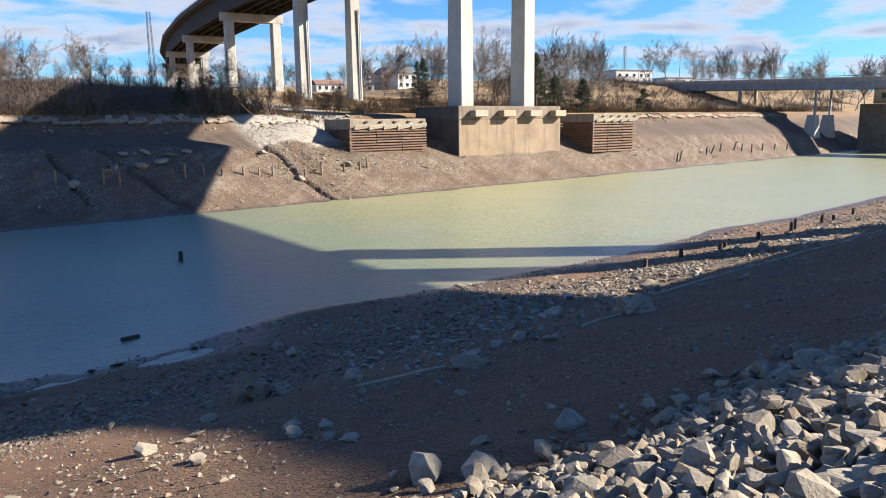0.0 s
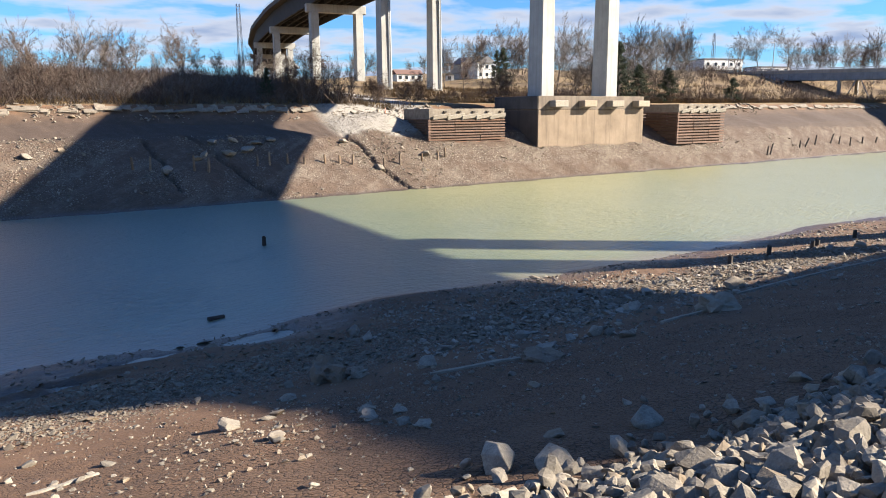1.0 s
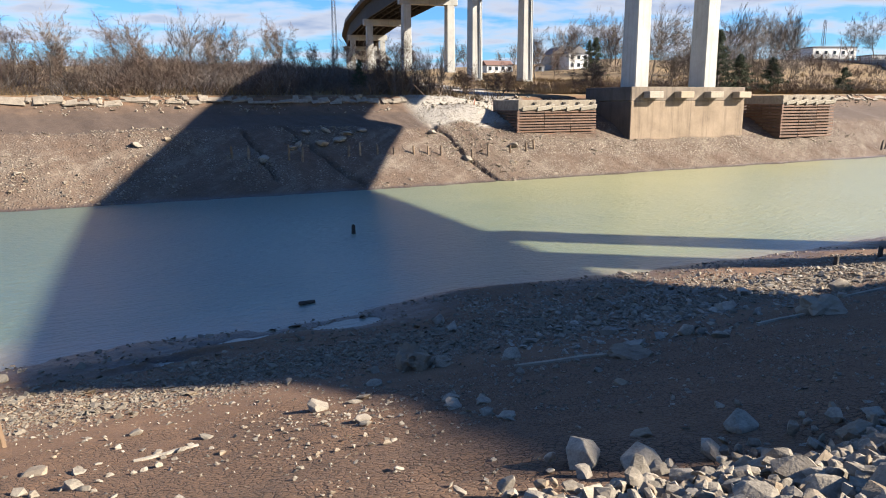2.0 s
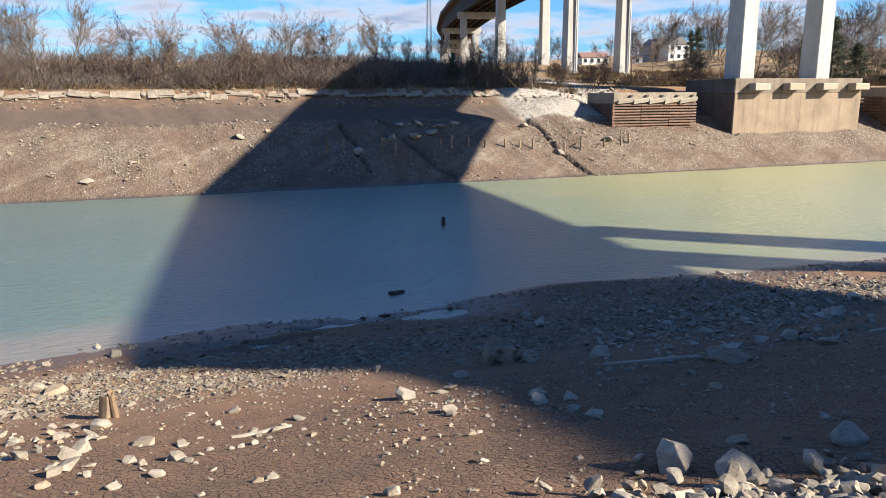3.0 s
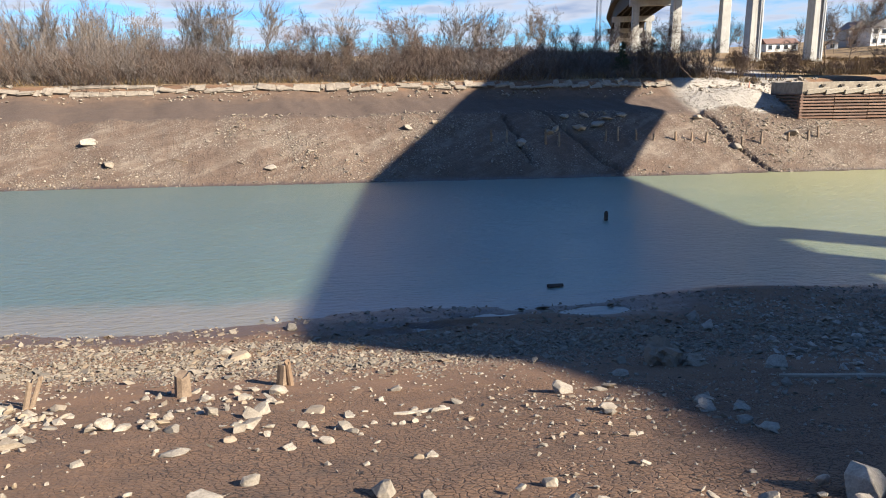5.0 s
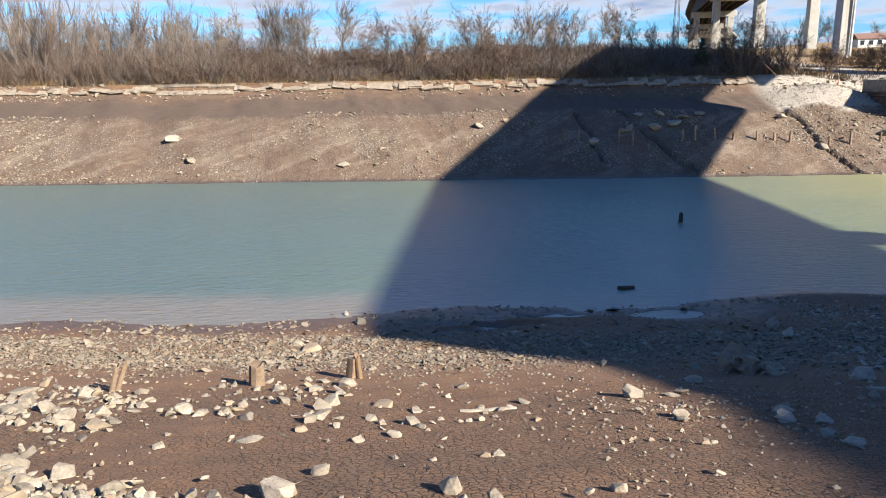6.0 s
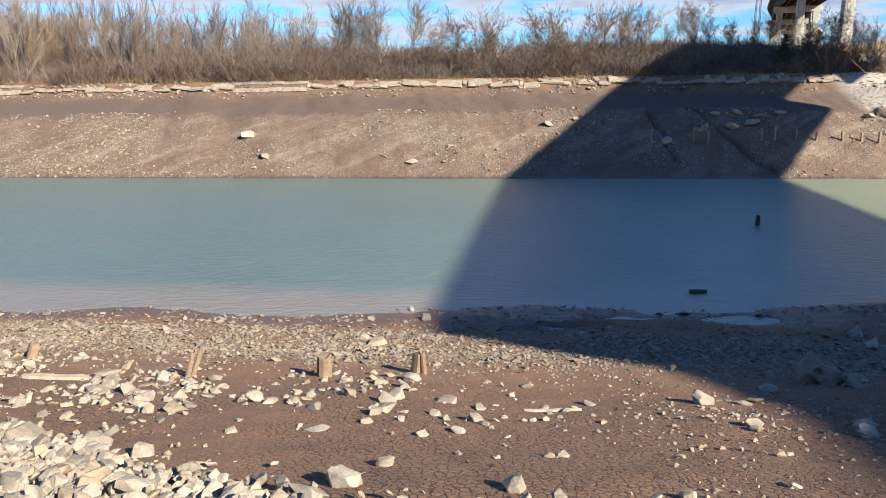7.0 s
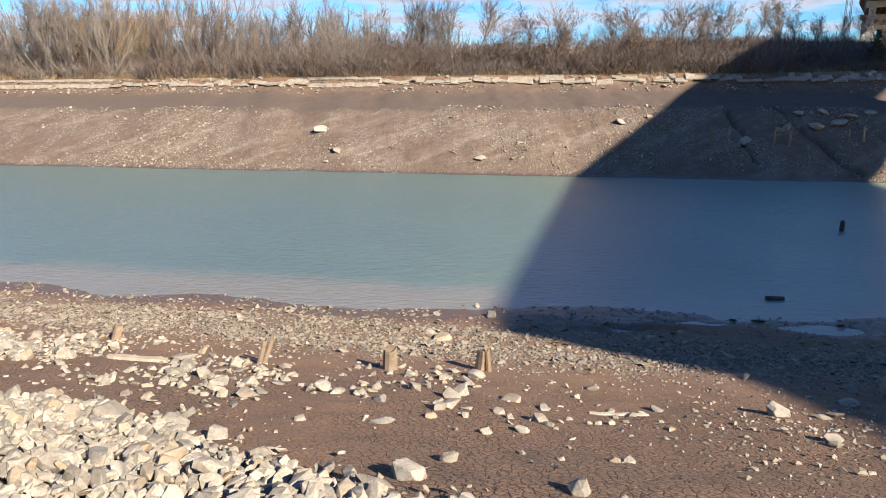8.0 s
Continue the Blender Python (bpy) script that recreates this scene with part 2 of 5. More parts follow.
def concrete(name, dark, light, streak=0.5, scale=0.5):
    m, nt, b = material(name, 0.88)
    vec = place_of(nt)
    blotch = grain(nt, vec, scale, 6.0, 0.65)
    run = grain(nt, place_of(nt, (1.6, 1.6, 0.06)), 1.0, 5.0, 0.7)
    fine = grain(nt, vec, 9.0, 4.0)
    col = ramp(nt, blotch, [(0.3, dark), (0.65, light)])
    col = mixed(nt, ramp(nt, run, [(0.50, (0.0,)), (0.72, (streak,))]), col, tuple(0.45 * q for q in dark))
    col = mixed(nt, 0.15, col, ramp(nt, fine, [(0.3, tuple(0.4 * q for q in dark)), (0.7, tuple(min(0.8, 1.7 * q) for q in light))]))
    nt.links.new(col, b.inputs["Base Color"])
    bumped(nt, b, calc(nt, "ADD", blotch, fine), 0.25, 0.03)
    return m


pale_concrete = concrete("pale_concrete", (0.278, 0.274, 0.252), (0.400, 0.392, 0.361), 0.45, 0.3)
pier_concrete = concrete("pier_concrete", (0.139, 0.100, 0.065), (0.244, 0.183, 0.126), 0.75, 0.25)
band_concrete = concrete("band_concrete", (0.096, 0.074, 0.057), (0.191, 0.152, 0.113), 0.7, 0.4)
dark_concrete = concrete("dark_concrete", (0.087, 0.074, 0.061), (0.174, 0.148, 0.122), 0.6, 0.4)
shaded_side_concrete = concrete("shaded_side_concrete", (0.036, 0.029, 0.024), (0.080, 0.062, 0.048), 0.7, 0.3)
shaded_concrete = concrete("shaded_concrete", (0.039, 0.035, 0.031), (0.087, 0.078, 0.070), 0.6, 0.4)
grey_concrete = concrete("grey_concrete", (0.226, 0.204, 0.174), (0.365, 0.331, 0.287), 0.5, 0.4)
slab_stone = concrete("slab_stone", (0.126, 0.102, 0.077), (0.244, 0.206, 0.158), 0.5, 1.6)
# near black: the shade under the deck is put into the steel's colour
shaded_steel = concrete("shaded_steel", (0.018, 0.016, 0.015), (0.036, 0.032, 0.030), 0.4, 0.4)
bridge_steel = concrete("bridge_steel", (0.174, 0.187, 0.204), (0.261, 0.274, 0.296), 0.5, 0.5)


def plain(name, col, rough=0.7, metal=0.0, vary=0.15):
    m, nt, b = material(name, rough)
    b.inputs["Metallic"].default_value = metal
    g = grain(nt, place_of(nt, own=True), 3.0, 4.0)
    nt.links.new(ramp(nt, g, [(0.3, tuple(q * (1 - vary) for q in col)), (0.7, tuple(min(1, q * (1 + vary)) for q in col))]), b.inputs["Base Color"])
    return m


white_siding = plain("white_siding", (0.626, 0.626, 0.609))
roof_grey = plain("roof_grey", (0.148, 0.144, 0.144), 0.85)
roof_brown = plain("roof_brown", (0.148, 0.087, 0.070), 0.85)
galvanised = plain("galvanised", (0.313, 0.322, 0.331), 0.5, 0.6)
rail_green = plain("rail_green", (0.209, 0.261, 0.139), 0.6)
cone_orange = plain("cone_orange", (0.539, 0.261, 0.174), 0.6)
window_dark = plain("window_dark", (0.026, 0.030, 0.035), 0.15)


def ground_material():
    m, nt, b = material("bank_soil", 0.92)
    vec = place_of(nt)
    geo = nt.nodes.new("ShaderNodeNewGeometry")
    sp = nt.nodes.new("ShaderNodeSeparateXYZ")
    nt.links.new(geo.outputs["Position"], sp.inputs[0])
    px_, py_, pz_ = sp.outputs
    wob = grain(nt, vec, 0.35, 4.0)
    mid = grain(nt, vec, 1.3, 5.0)
    fine = grain(nt, vec, 16.0, 4.0)
    yw = calc(nt, "ADD", py_, calc(nt, "MULTIPLY", calc(nt, "SUBTRACT", wob, 0.5), 5.0))

    def band(y0, y1, soft=1.0, src=None):
        n = wire(nt, "ShaderNodeMapRange", interpolation_type="SMOOTHSTEP")
        n2 = wire(nt, "ShaderNodeMapRange", interpolation_type="SMOOTHSTEP")
        for q, (a0, a1) in ((n, (y0 - soft, y0 + soft)), (n2, (y1 + soft, y1 - soft))):
            q.inputs[1].default_value, q.inputs[2].default_value = (a0, a1) if a0 < a1 else (a1, a0)
            q.inputs[3].default_value, q.inputs[4].default_value = (0.0, 1.0) if a0 < a1 else (1.0, 0.0)
            nt.links.new(src or yw, q.inputs[0])
        return calc(nt, "MULTIPLY", n.outputs[0], n2.outputs[0])

    mud = mixed(nt, 0.5, ramp(nt, mid, [(0.3, (0.102, 0.052, 0.026)), (0.7, (0.174, 0.092, 0.047))]), ramp(nt, fine, [(0.3, (0.050, 0.026, 0.014)), (0.7, (0.196, 0.108, 0.057))]))
    # the far bank is greyer and drier
    mud = mixed(nt, calc(nt, "MULTIPLY", band(77.0, 101.0, 1.0), 0.75), mud, ramp(nt, mid, [(0.3, (0.049, 0.034, 0.025)), (0.7, (0.088, 0.062, 0.045))]))
    # the damp shelf below the rim
    mud = mixed(nt, calc(nt, "MULTIPLY", band(92.0, 98.8, 0.5), 0.6), mud, (0.052, 0.036, 0.028))
    # small stones bedded in the soil
    cells = wire(nt, "ShaderNodeTexVoronoi", Scale=13.0, feature="F1")
    nt.links.new(vec, cells.inputs["Vector"])
    pebble = ramp(nt, cells.outputs["Color"], [(0.1, (0.07, 0.057, 0.045)), (0.5, (0.18, 0.15, 0.118)), (0.9, (0.34, 0.30, 0.245))])
    round_ = ramp(nt, cells.outputs["Distance"], [(0.25, (1.0,)), (0.5, (0.0,))])
    gravel = mixed(nt, calc(nt, "MULTIPLY", round_, 0.9), mud, pebble)
    lumps = wire(nt, "ShaderNodeTexVoronoi", Scale=3.2, feature="F1")
    nt.links.new(vec, lumps.inputs["Vector"])
    lump = ramp(nt, lumps.outputs["Distance"], [(0.22, (1.0,)), (0.42, (0.0,))])
    far_side = band(78.6, 92.0, 0.8)
    gravel = mixed(nt, calc(nt, "MULTIPLY", lump, far_side), gravel, ramp(nt, lumps.outputs["Color"], [(0.2, (0.10, 0.073, 0.053)), (0.6, (0.23, 0.19, 0.145)), (0.9, (0.38, 0.335, 0.27))]))
    many = calc(nt, "MAXIMUM", band(20.2, 26.2, 1.0), 0.10)
    patch = ramp(nt, grain(nt, place_of(nt, (1.0, 0.6, 0.0)), 0.22, 5.0, 0.65, 0.4), [(0.44, (0.0,)), (0.60, (0.85,))])
    many = calc(nt, "MAXIMUM", many, calc(nt, "MULTIPLY", patch, band(78.5, 92.5, 0.8)))
    many = calc(nt, "MAXIMUM", many, calc(nt, "MULTIPLY", band(84.0, 88.5, 0.6), band(50, 126, 2.0, px_)))
    col = mixed(nt, many, mud, gravel)
    # pale silt left by the water, in bands that run with the canal
    silt = ramp(nt, grain(nt, place_of(nt, (0.3, 0.5, 0.3)), 0.5, 5.0, 0.6, 0.5), [(0.50, (0.0,)), (0.70, (0.22,))])
    col = mixed(nt, calc(nt, "MULTIPLY", silt, band(78.0, 91.5, 1.0)), col, (0.20, 0.165, 0.125))
    # pale streaks washed slantwise down the far bank
    slant = wire(nt, "ShaderNodeCombineXYZ")
    nt.links.new(calc(nt, "MULTIPLY", calc(nt, "SUBTRACT", px_, calc(nt, "MULTIPLY", py_, 1.3)), 0.16), slant.inputs[0])
    nt.links.new(calc(nt, "MULTIPLY", py_, 0.07), slant.inputs[1])
    streak = ramp(nt, grain(nt, slant.outputs[0], 1.6, 6.0, 0.68, 0.3), [(0.50, (0.0,)), (0.66, (0.65,))])
    rough_edge = ramp(nt, grain(nt, vec, 0.9, 5.0, 0.7), [(0.38, (0.1,)), (0.58, (1.0,))])
    col = mixed(nt, calc(nt, "MULTIPLY", calc(nt, "MULTIPLY", streak, rough_edge), band(78.4, 91.5, 0.8)), col, (0.215, 0.178, 0.136))
    # crushed pale stone
    heap = calc(nt, "MULTIPLY", band(41.5, 57.0, 1.5, px_), band(92.5, 107.0, 1.0))
    heap = calc(nt, "MAXIMUM", heap, calc(nt, "MULTIPLY", band(56.0, 62.0, 1.0, px_), band(100, 150, 4.0)))
    col = mixed(nt, heap, col, mixed(nt, 0.5, pebble, (0.36, 0.34, 0.305)))
    # dry turf above the rim
    turf = ramp(nt, grain(nt, vec, 0.12, 6.0, 0.7), [(0.30, (0.072, 0.047, 0.027)), (0.50, (0.170, 0.111, 0.051)), (0.75, (0.264, 0.183, 0.083))])
    high = wire(nt, "ShaderNodeMapRange")
    high.inputs[1].default_value, high.inputs[2].default_value = 101.6, 102.6
    nt.links.new(py_, high.inputs[0])
    keep = calc(nt, "MULTIPLY", high.outputs[0], calc(nt, "SUBTRACT", 1.0, heap))
    col = mixed(nt, keep, col, turf)
    # wet at the water's edge
    wet = wire(nt, "ShaderNodeMapRange", interpolation_type="SMOOTHSTEP")
    wet.inputs[1].default_value, wet.inputs[2].default_value, wet.inputs[3].default_value, wet.inputs[4].default_value = 0.03, 0.42, 1.0, 0.0
    nt.links.new(calc(nt, "ADD", pz_, calc(nt, "MULTIPLY", calc(nt, "SUBTRACT", mid, 0.5), 0.35)), wet.inputs[0])
    col = mixed(nt, calc(nt, "MULTIPLY", wet.outputs[0], 0.62), col, (0.05, 0.042, 0.037))
    nt.links.new(ramp(nt, wet.outputs[0], [(0.0, (0.93,)), (1.0, (0.32,))]), b.inputs["Roughness"])
    # drying cracks in the bare mud
    crack = wire(nt, "ShaderNodeTexVoronoi", Scale=7.5, feature="DISTANCE_TO_EDGE")
    warp = wire(nt, "ShaderNodeVectorMath", operation="ADD")
    nz = wire(nt, "ShaderNodeTexNoise", Scale=6.0, Detail=3.0)
    nt.links.new(vec, nz.inputs["Vector"])
    sc = wire(nt, "ShaderNodeVectorMath", operation="SCALE")
    nt.links.new(nz.outputs["Color"], sc.inputs[0])
    sc.inputs["Scale"].default_value = 0.11
    nt.links.new(vec, warp.inputs[0])
    nt.links.new(sc.outputs[0], warp.inputs[1])
    nt.links.new(warp.outputs[0], crack.inputs["Vector"])
    open_ = ramp(nt, crack.outputs["Distance"], [(0.0, (0.0,)), (0.09, (1.0,))])
    where = calc(nt, "MULTIPLY", band(5.0, 17.2, 1.0), ramp(nt, wob, [(0.38, (0.25,)), (0.52, (1.0,))]))
    relief = calc(nt, "MULTIPLY", calc(nt, "SUBTRACT", open_, 1.0), where)
    gap = ramp(nt, crack.outputs["Distance"], [(0.0, (0.9,)), (0.075, (0.0,))])
    col = mixed(nt, calc(nt, "MULTIPLY", gap, where), col, (0.035, 0.022, 0.015))
    nt.links.new(col, b.inputs["Base Color"])
    h = calc(nt, "ADD", calc(nt, "MULTIPLY", relief, 1.6), calc(nt, "MULTIPLY", fine, 0.5))
    h = calc(nt, "ADD", h, calc(nt, "MULTIPLY", calc(nt, "MULTIPLY", round_, many), 0.9))
    h = calc(nt, "ADD", h, calc(nt, "MULTIPLY", mid, 0.8))
    h = calc(nt, "ADD", h, calc(nt, "MULTIPLY", calc(nt, "MULTIPLY", lump, far_side), 2.0))
    h = calc(nt, "ADD", h, calc(nt, "MULTIPLY", calc(nt, "MULTIPLY", grain(nt, vec, 0.8, 4.0), far_side), 4.0))
    bumped(nt, b, h, 0.8, 0.05)
    return m


def water_material():
    m, nt, b = material("canal_water", 0.30)
    vec = place_of(nt)
    cloud = grain(nt, place_of(nt, (0.5, 1.0, 1.0)), 0.05, 4.0)
    sp = nt.nodes.new("ShaderNodeSeparateXYZ")
    nt.links.new(vec, sp.inputs[0])
    # teal at low x, paler and yellower towards high x
    along_canal = wire(nt, "ShaderNodeMapRange", interpolation_type="SMOOTHSTEP")
    along_canal.inputs[1].default_value, along_canal.inputs[2].default_value = -25.0, 65.0
    nt.links.new(calc(nt, "ADD", sp.outputs[0], calc(nt, "MULTIPLY", calc(nt, "SUBTRACT", cloud, 0.5), 45.0)), along_canal.inputs[0])
    tone = ramp(nt, along_canal.outputs[0], [(0.0, (0.070, 0.108, 0.092)), (0.45, (0.115, 0.151, 0.102)), (1.0, (0.245, 0.245, 0.125))])
    # stirred mud where it is shallow
    shoal = wire(nt, "ShaderNodeMapRange", interpolation_type="SMOOTHSTEP")
    shoal.inputs[1].default_value, shoal.inputs[2].default_value, shoal.inputs[3].default_value, shoal.inputs[4].default_value = 31.5, 35.0, 0.6, 0.0
    nt.links.new(calc(nt, "ADD", sp.outputs[1], calc(nt, "MULTIPLY", calc(nt, "SUBTRACT", grain(nt, vec, 0.4, 3.0), 0.5), 3.0)), shoal.inputs[0])
    nt.links.new(mixed(nt, shoal.outputs[0], tone, (0.20, 0.155, 0.115)), b.inputs["Base Color"])
    b.inputs["IOR"].default_value = 2.6
    rip = grain(nt, place_of(nt, (0.75, 2.1, 1.0)), 1.25, 2.0, 0.5, 0.6)
    small = grain(nt, place_of(nt, (1.2, 3.4, 1.0)), 2.6, 2.0, 0.5, 0.4)
    calm = ramp(nt, grain(nt, vec, 0.07, 3.0), [(0.35, (0.45,)), (0.6, (1.0,))])
    bumped(nt, b, calc(nt, "MULTIPLY", calc(nt, "ADD", rip, calc(nt, "MULTIPLY", small, 0.45)), calm), 1.0, 0.14)
    return m


soil, water_mat = ground_material(), water_material()


# ---- mesh helpers ----
def mesh_from(name, verts, faces, mat, smooth=False):
    me = bpy.data.meshes.new(name)
    verts = np.asarray(verts, float)
    faces = np.asarray(faces)
    n, k = faces.shape
    me.vertices.add(len(verts))
    me.vertices.foreach_set("co", verts.ravel())
    me.loops.add(n * k)
    me.loops.foreach_set("vertex_index", faces.ravel().astype(np.int32))
    me.polygons.add(n)
    me.polygons.foreach_set("loop_start", np.arange(0, n * k, k, dtype=np.int32))
    me.polygons.foreach_set("loop_total", np.full(n, k, dtype=np.int32))
    me.update(calc_edges=True)
    me.validate()
    me.materials.append(mat)
    me.polygons.foreach_set("use_smooth", np.full(n, smooth, dtype=bool))
    return me


def part(name, bm, mat, parent, label=""):
    me = bpy.data.meshes.new(name)
    bm.to_mesh(me)
    bm.free()
    me.materials.append(mat)
    ob = new(name, me)
    ob.parent = parent
    if label:
        tagged(ob, label)
    return ob


def empty(name, at, label, category, group="", kind="", turn=0.0):
    ob = new(name)
    ob.matrix_world = pose(*at, 0, 0, turn)
    ob.empty_display_size = 0.2
    return tagged(ob, label, category, group, kind)


def box(bm, c, s, bevel=0.0, m=None):
    r = bmesh.ops.create_cube(bm, size=1.0, matrix=(m or Matrix()) @ Matrix.Translation(c) @ Matrix.Diagonal((*s, 1)))
    if bevel:
        edges = list({e for v in r["verts"] for e in v.link_edges})
        bmesh.ops.bevel(bm, geom=edges, offset=bevel, segments=1, affect="EDGES", profile=0.5)
    return bm


def boxed(c, s, bevel=0.0, m=None):
    return box(bmesh.new(), c, s, bevel, m)


def loft(bm, rings):
    """Quads between rings of points, closed at both ends."""
    vs = [[bm.verts.new(p) for p in r] for r in rings]
    n = len(vs[0])
    for a, b in zip(vs[:-1], vs[1:]):
        for i in range(n):
            bm.faces.new((a[i], a[(i + 1) % n], b[(i + 1) % n], b[i]))
    bm.faces.new(vs[0][::-1])
    bm.faces.new(vs[-1])
    return bm


def rough_hull(rng, flat=0.7, count=16, long=1.2):
    """An angular broken stone, about 1 across."""
    bm = bmesh.new()
    for _ in range(count):
        v = Vector((rng.gauss(0, 1), rng.gauss(0, 1), rng.gauss(0, 1))).normalized()
        p = max(abs(v.x), abs(v.y), abs(v.z))
        v = v * (0.55 * 1 + 0.45 / p) * rng.uniform(0.42, 0.52)
        bm.verts.new((v.x * long, v.y, v.z * flat))
    r = bmesh.ops.convex_hull(bm, input=bm.verts[:])
    bmesh.ops.delete(bm, geom=list({g for g in r["geom_interior"] + r["geom_unused"] if isinstance(g, bmesh.types.BMVert)}), context="VERTS")
    bmesh.ops.triangulate(bm, faces=bm.faces[:])
    bmesh.ops.recalc_face_normals(bm, faces=bm.faces[:])
    return bm


def arrays(bm):
    bm.verts.index_update()
    v = np.array([p.co[:] for p in bm.verts])
    f = np.array([[q.index for q in p.verts] for p in bm.faces])
    bm.free()
    return v, f


rock_rng = random.Random(4)
SHAPES = [arrays(rough_hull(rock_rng, rock_rng.uniform(0.28, 0.75), rock_rng.randint(11, 17), rock_rng.uniform(1.0, 1.5))) for _ in range(14)]
PEBBLES = [arrays(rough_hull(rock_rng, rock_rng.uniform(0.35, 0.7), 8, rock_rng.uniform(1.0, 1.6))) for _ in range(10)]

SHARDS = [arrays(rough_hull(rock_rng, rock_rng.uniform(0.18, 0.5), 9, rock_rng.uniform(1.1, 2.0))) for _ in range(12)]


def scatter(name, xs, ys, sizes, shapes, mat, rng, sink=0.25, tilt=0.5, lift=None):
    """Many stones in one mesh, each turned its own way and bedded in the ground."""
    zs = land(xs, ys) if lift is None else lift
    vs, fs, base = [], [], 0
    for x, y, z, s in zip(xs, ys, zs, sizes):
        v, f = shapes[rng.randrange(len(shapes))]
        m = Euler((rng.gauss(0, tilt), rng.gauss(0, tilt), rng.uniform(0, 6.3))).to_matrix()
        vs.append((v * s) @ np.array(m).T + (x, y, z + s * sink))
        fs.append(f + base)
        base += len(v)
    return new(name, mesh_from(name, np.concatenate(vs), np.concatenate(fs), mat))


# ---- ground and water ----
def build_ground():
    xs = np.concatenate([-np.geomspace(3000, 62, 26), np.arange(-60, -16, 0.6), np.arange(-16, 48, 0.28), np.arange(48, 130, 0.5), np.arange(130, 260, 1.6), np.geomspace(262, 3000, 24)])
    ys = np.concatenate([-np.geomspace(900, 4, 12), np.arange(-2, 2, 0.5), np.arange(2, 33, 0.16), np.arange(33, 77, 3.0), np.arange(77, 102.6, 0.25), np.arange(103, 140, 1.5), np.geomspace(142, 3000, 36)])
    X, Y = np.meshgrid(xs, ys)
    Z = land(X, Y)
    GRID.update(x=xs, y=ys, z=Z)
    v = np.stack([X, Y, Z], -1).reshape(-1, 3)
    w, h = len(xs), len(ys)
    i = (np.arange(h - 1)[:, None] * w + np.arange(w - 1)[None, :]).ravel()
    ob = new("ground", mesh_from("ground", v, np.stack([i, i + 1, i + w + 1, i + w], 1), soil, True))
    tagged(ob, "brown cracked mud, gravel and dry turf of the drained canal banks", "ground", kind="structure")


build_ground()
wv = [(-3000, 20, 0), (3000, 20, 0), (3000, 84, 0), (-3000, 84, 0)]
tagged(new("water", mesh_from("water", wv, [[0, 1, 2, 3]], water_mat)), "murky green canal water lying low between muddy banks", "water", kind="structure")


# ---- the high road bridge ----
DECK_Y = [-260, -60, -25, 24, 57, 94, 159, 220, 284, 350, 420, 520, 640]
DECK_X = [62, 76.3, 78.0, 79.9, 80.8, 86.9, 91.2, 98.6, 108.5, 123.0, 143.0, 180.0, 236.0]
DECK_BOTTOM, DECK_TOP, HALF = 44.5, 51.0, 11.0
# the left edge is notched, out of view, to fit its shadow's outline
EDGE_Y = [-260, -44, -43.0, -42.5, -41.6, -40.4, -38.6, -36.3, -33.3, -32, -30.5, -28.8, 640]
EDGE_X = [-4.5, -5.0, -5.4, -8.2, -7.7, -6.5, -5.2, -4.1, -4.2, -4.9, -7.3, -11, -11]


def deck_at(y):
    x = float(np.interp(y, DECK_Y, DECK_X))
    dx = float(np.interp(y + 6, DECK_Y, DECK_X)) - float(np.interp(y - 6, DECK_Y, DECK_X))
    return x, math.atan2(-dx, 12.0)


def along(name, q0, q1, z0, z1, mat, parent, y0=-260.0, y1=640.0, label=""):
    """A long member that follows the road, between two distances from its middle line and two heights; None is the left edge."""
    bm = bmesh.new()
    rings = []
    for y in sorted({*np.arange(y0, y1, 10.0), y1, *(q for q in EDGE_Y if y0 < q < y1)}):
        x, a = deck_at(y)
        c, s = math.cos(a), math.sin(a)
        e = float(np.interp(y, EDGE_Y, EDGE_X))
        left, right = (e if q0 is None else q0), (e + q1 if q0 is None and q1 < 1 else q1)
        rings.append([(x + q * c, y + q * s, z) for q, z in ((left, z0), (right, z0), (right, z1), (left, z1))])
    loft(bm, rings)
    bmesh.ops.recalc_face_normals(bm, faces=bm.faces[:])
    return part(name, bm, mat, parent, label)


def tapered(bm, x, y, z0, z1, w0, d0, w1, d1, a=0.0):
    c, s = math.cos(a), math.sin(a)
    rings = []
    for z, w, d in ((z0, w0, d0), (z1, w1, d1)):
        b = min(w, d) * 0.04
        pts = [(-w / 2 + b, -d / 2), (w / 2 - b, -d / 2), (w / 2, -d / 2 + b), (w / 2, d / 2 - b), (w / 2 - b, d / 2), (-w / 2 + b, d / 2), (-w / 2, d / 2 - b), (-w / 2, -d / 2 + b)]
        rings.append([(x + px * c - py * s, y + px * s + py * c, z) for px, py in pts])
    loft(bm, rings)
    bmesh.ops.recalc_face_normals(bm, faces=bm.faces[:])
    return bm


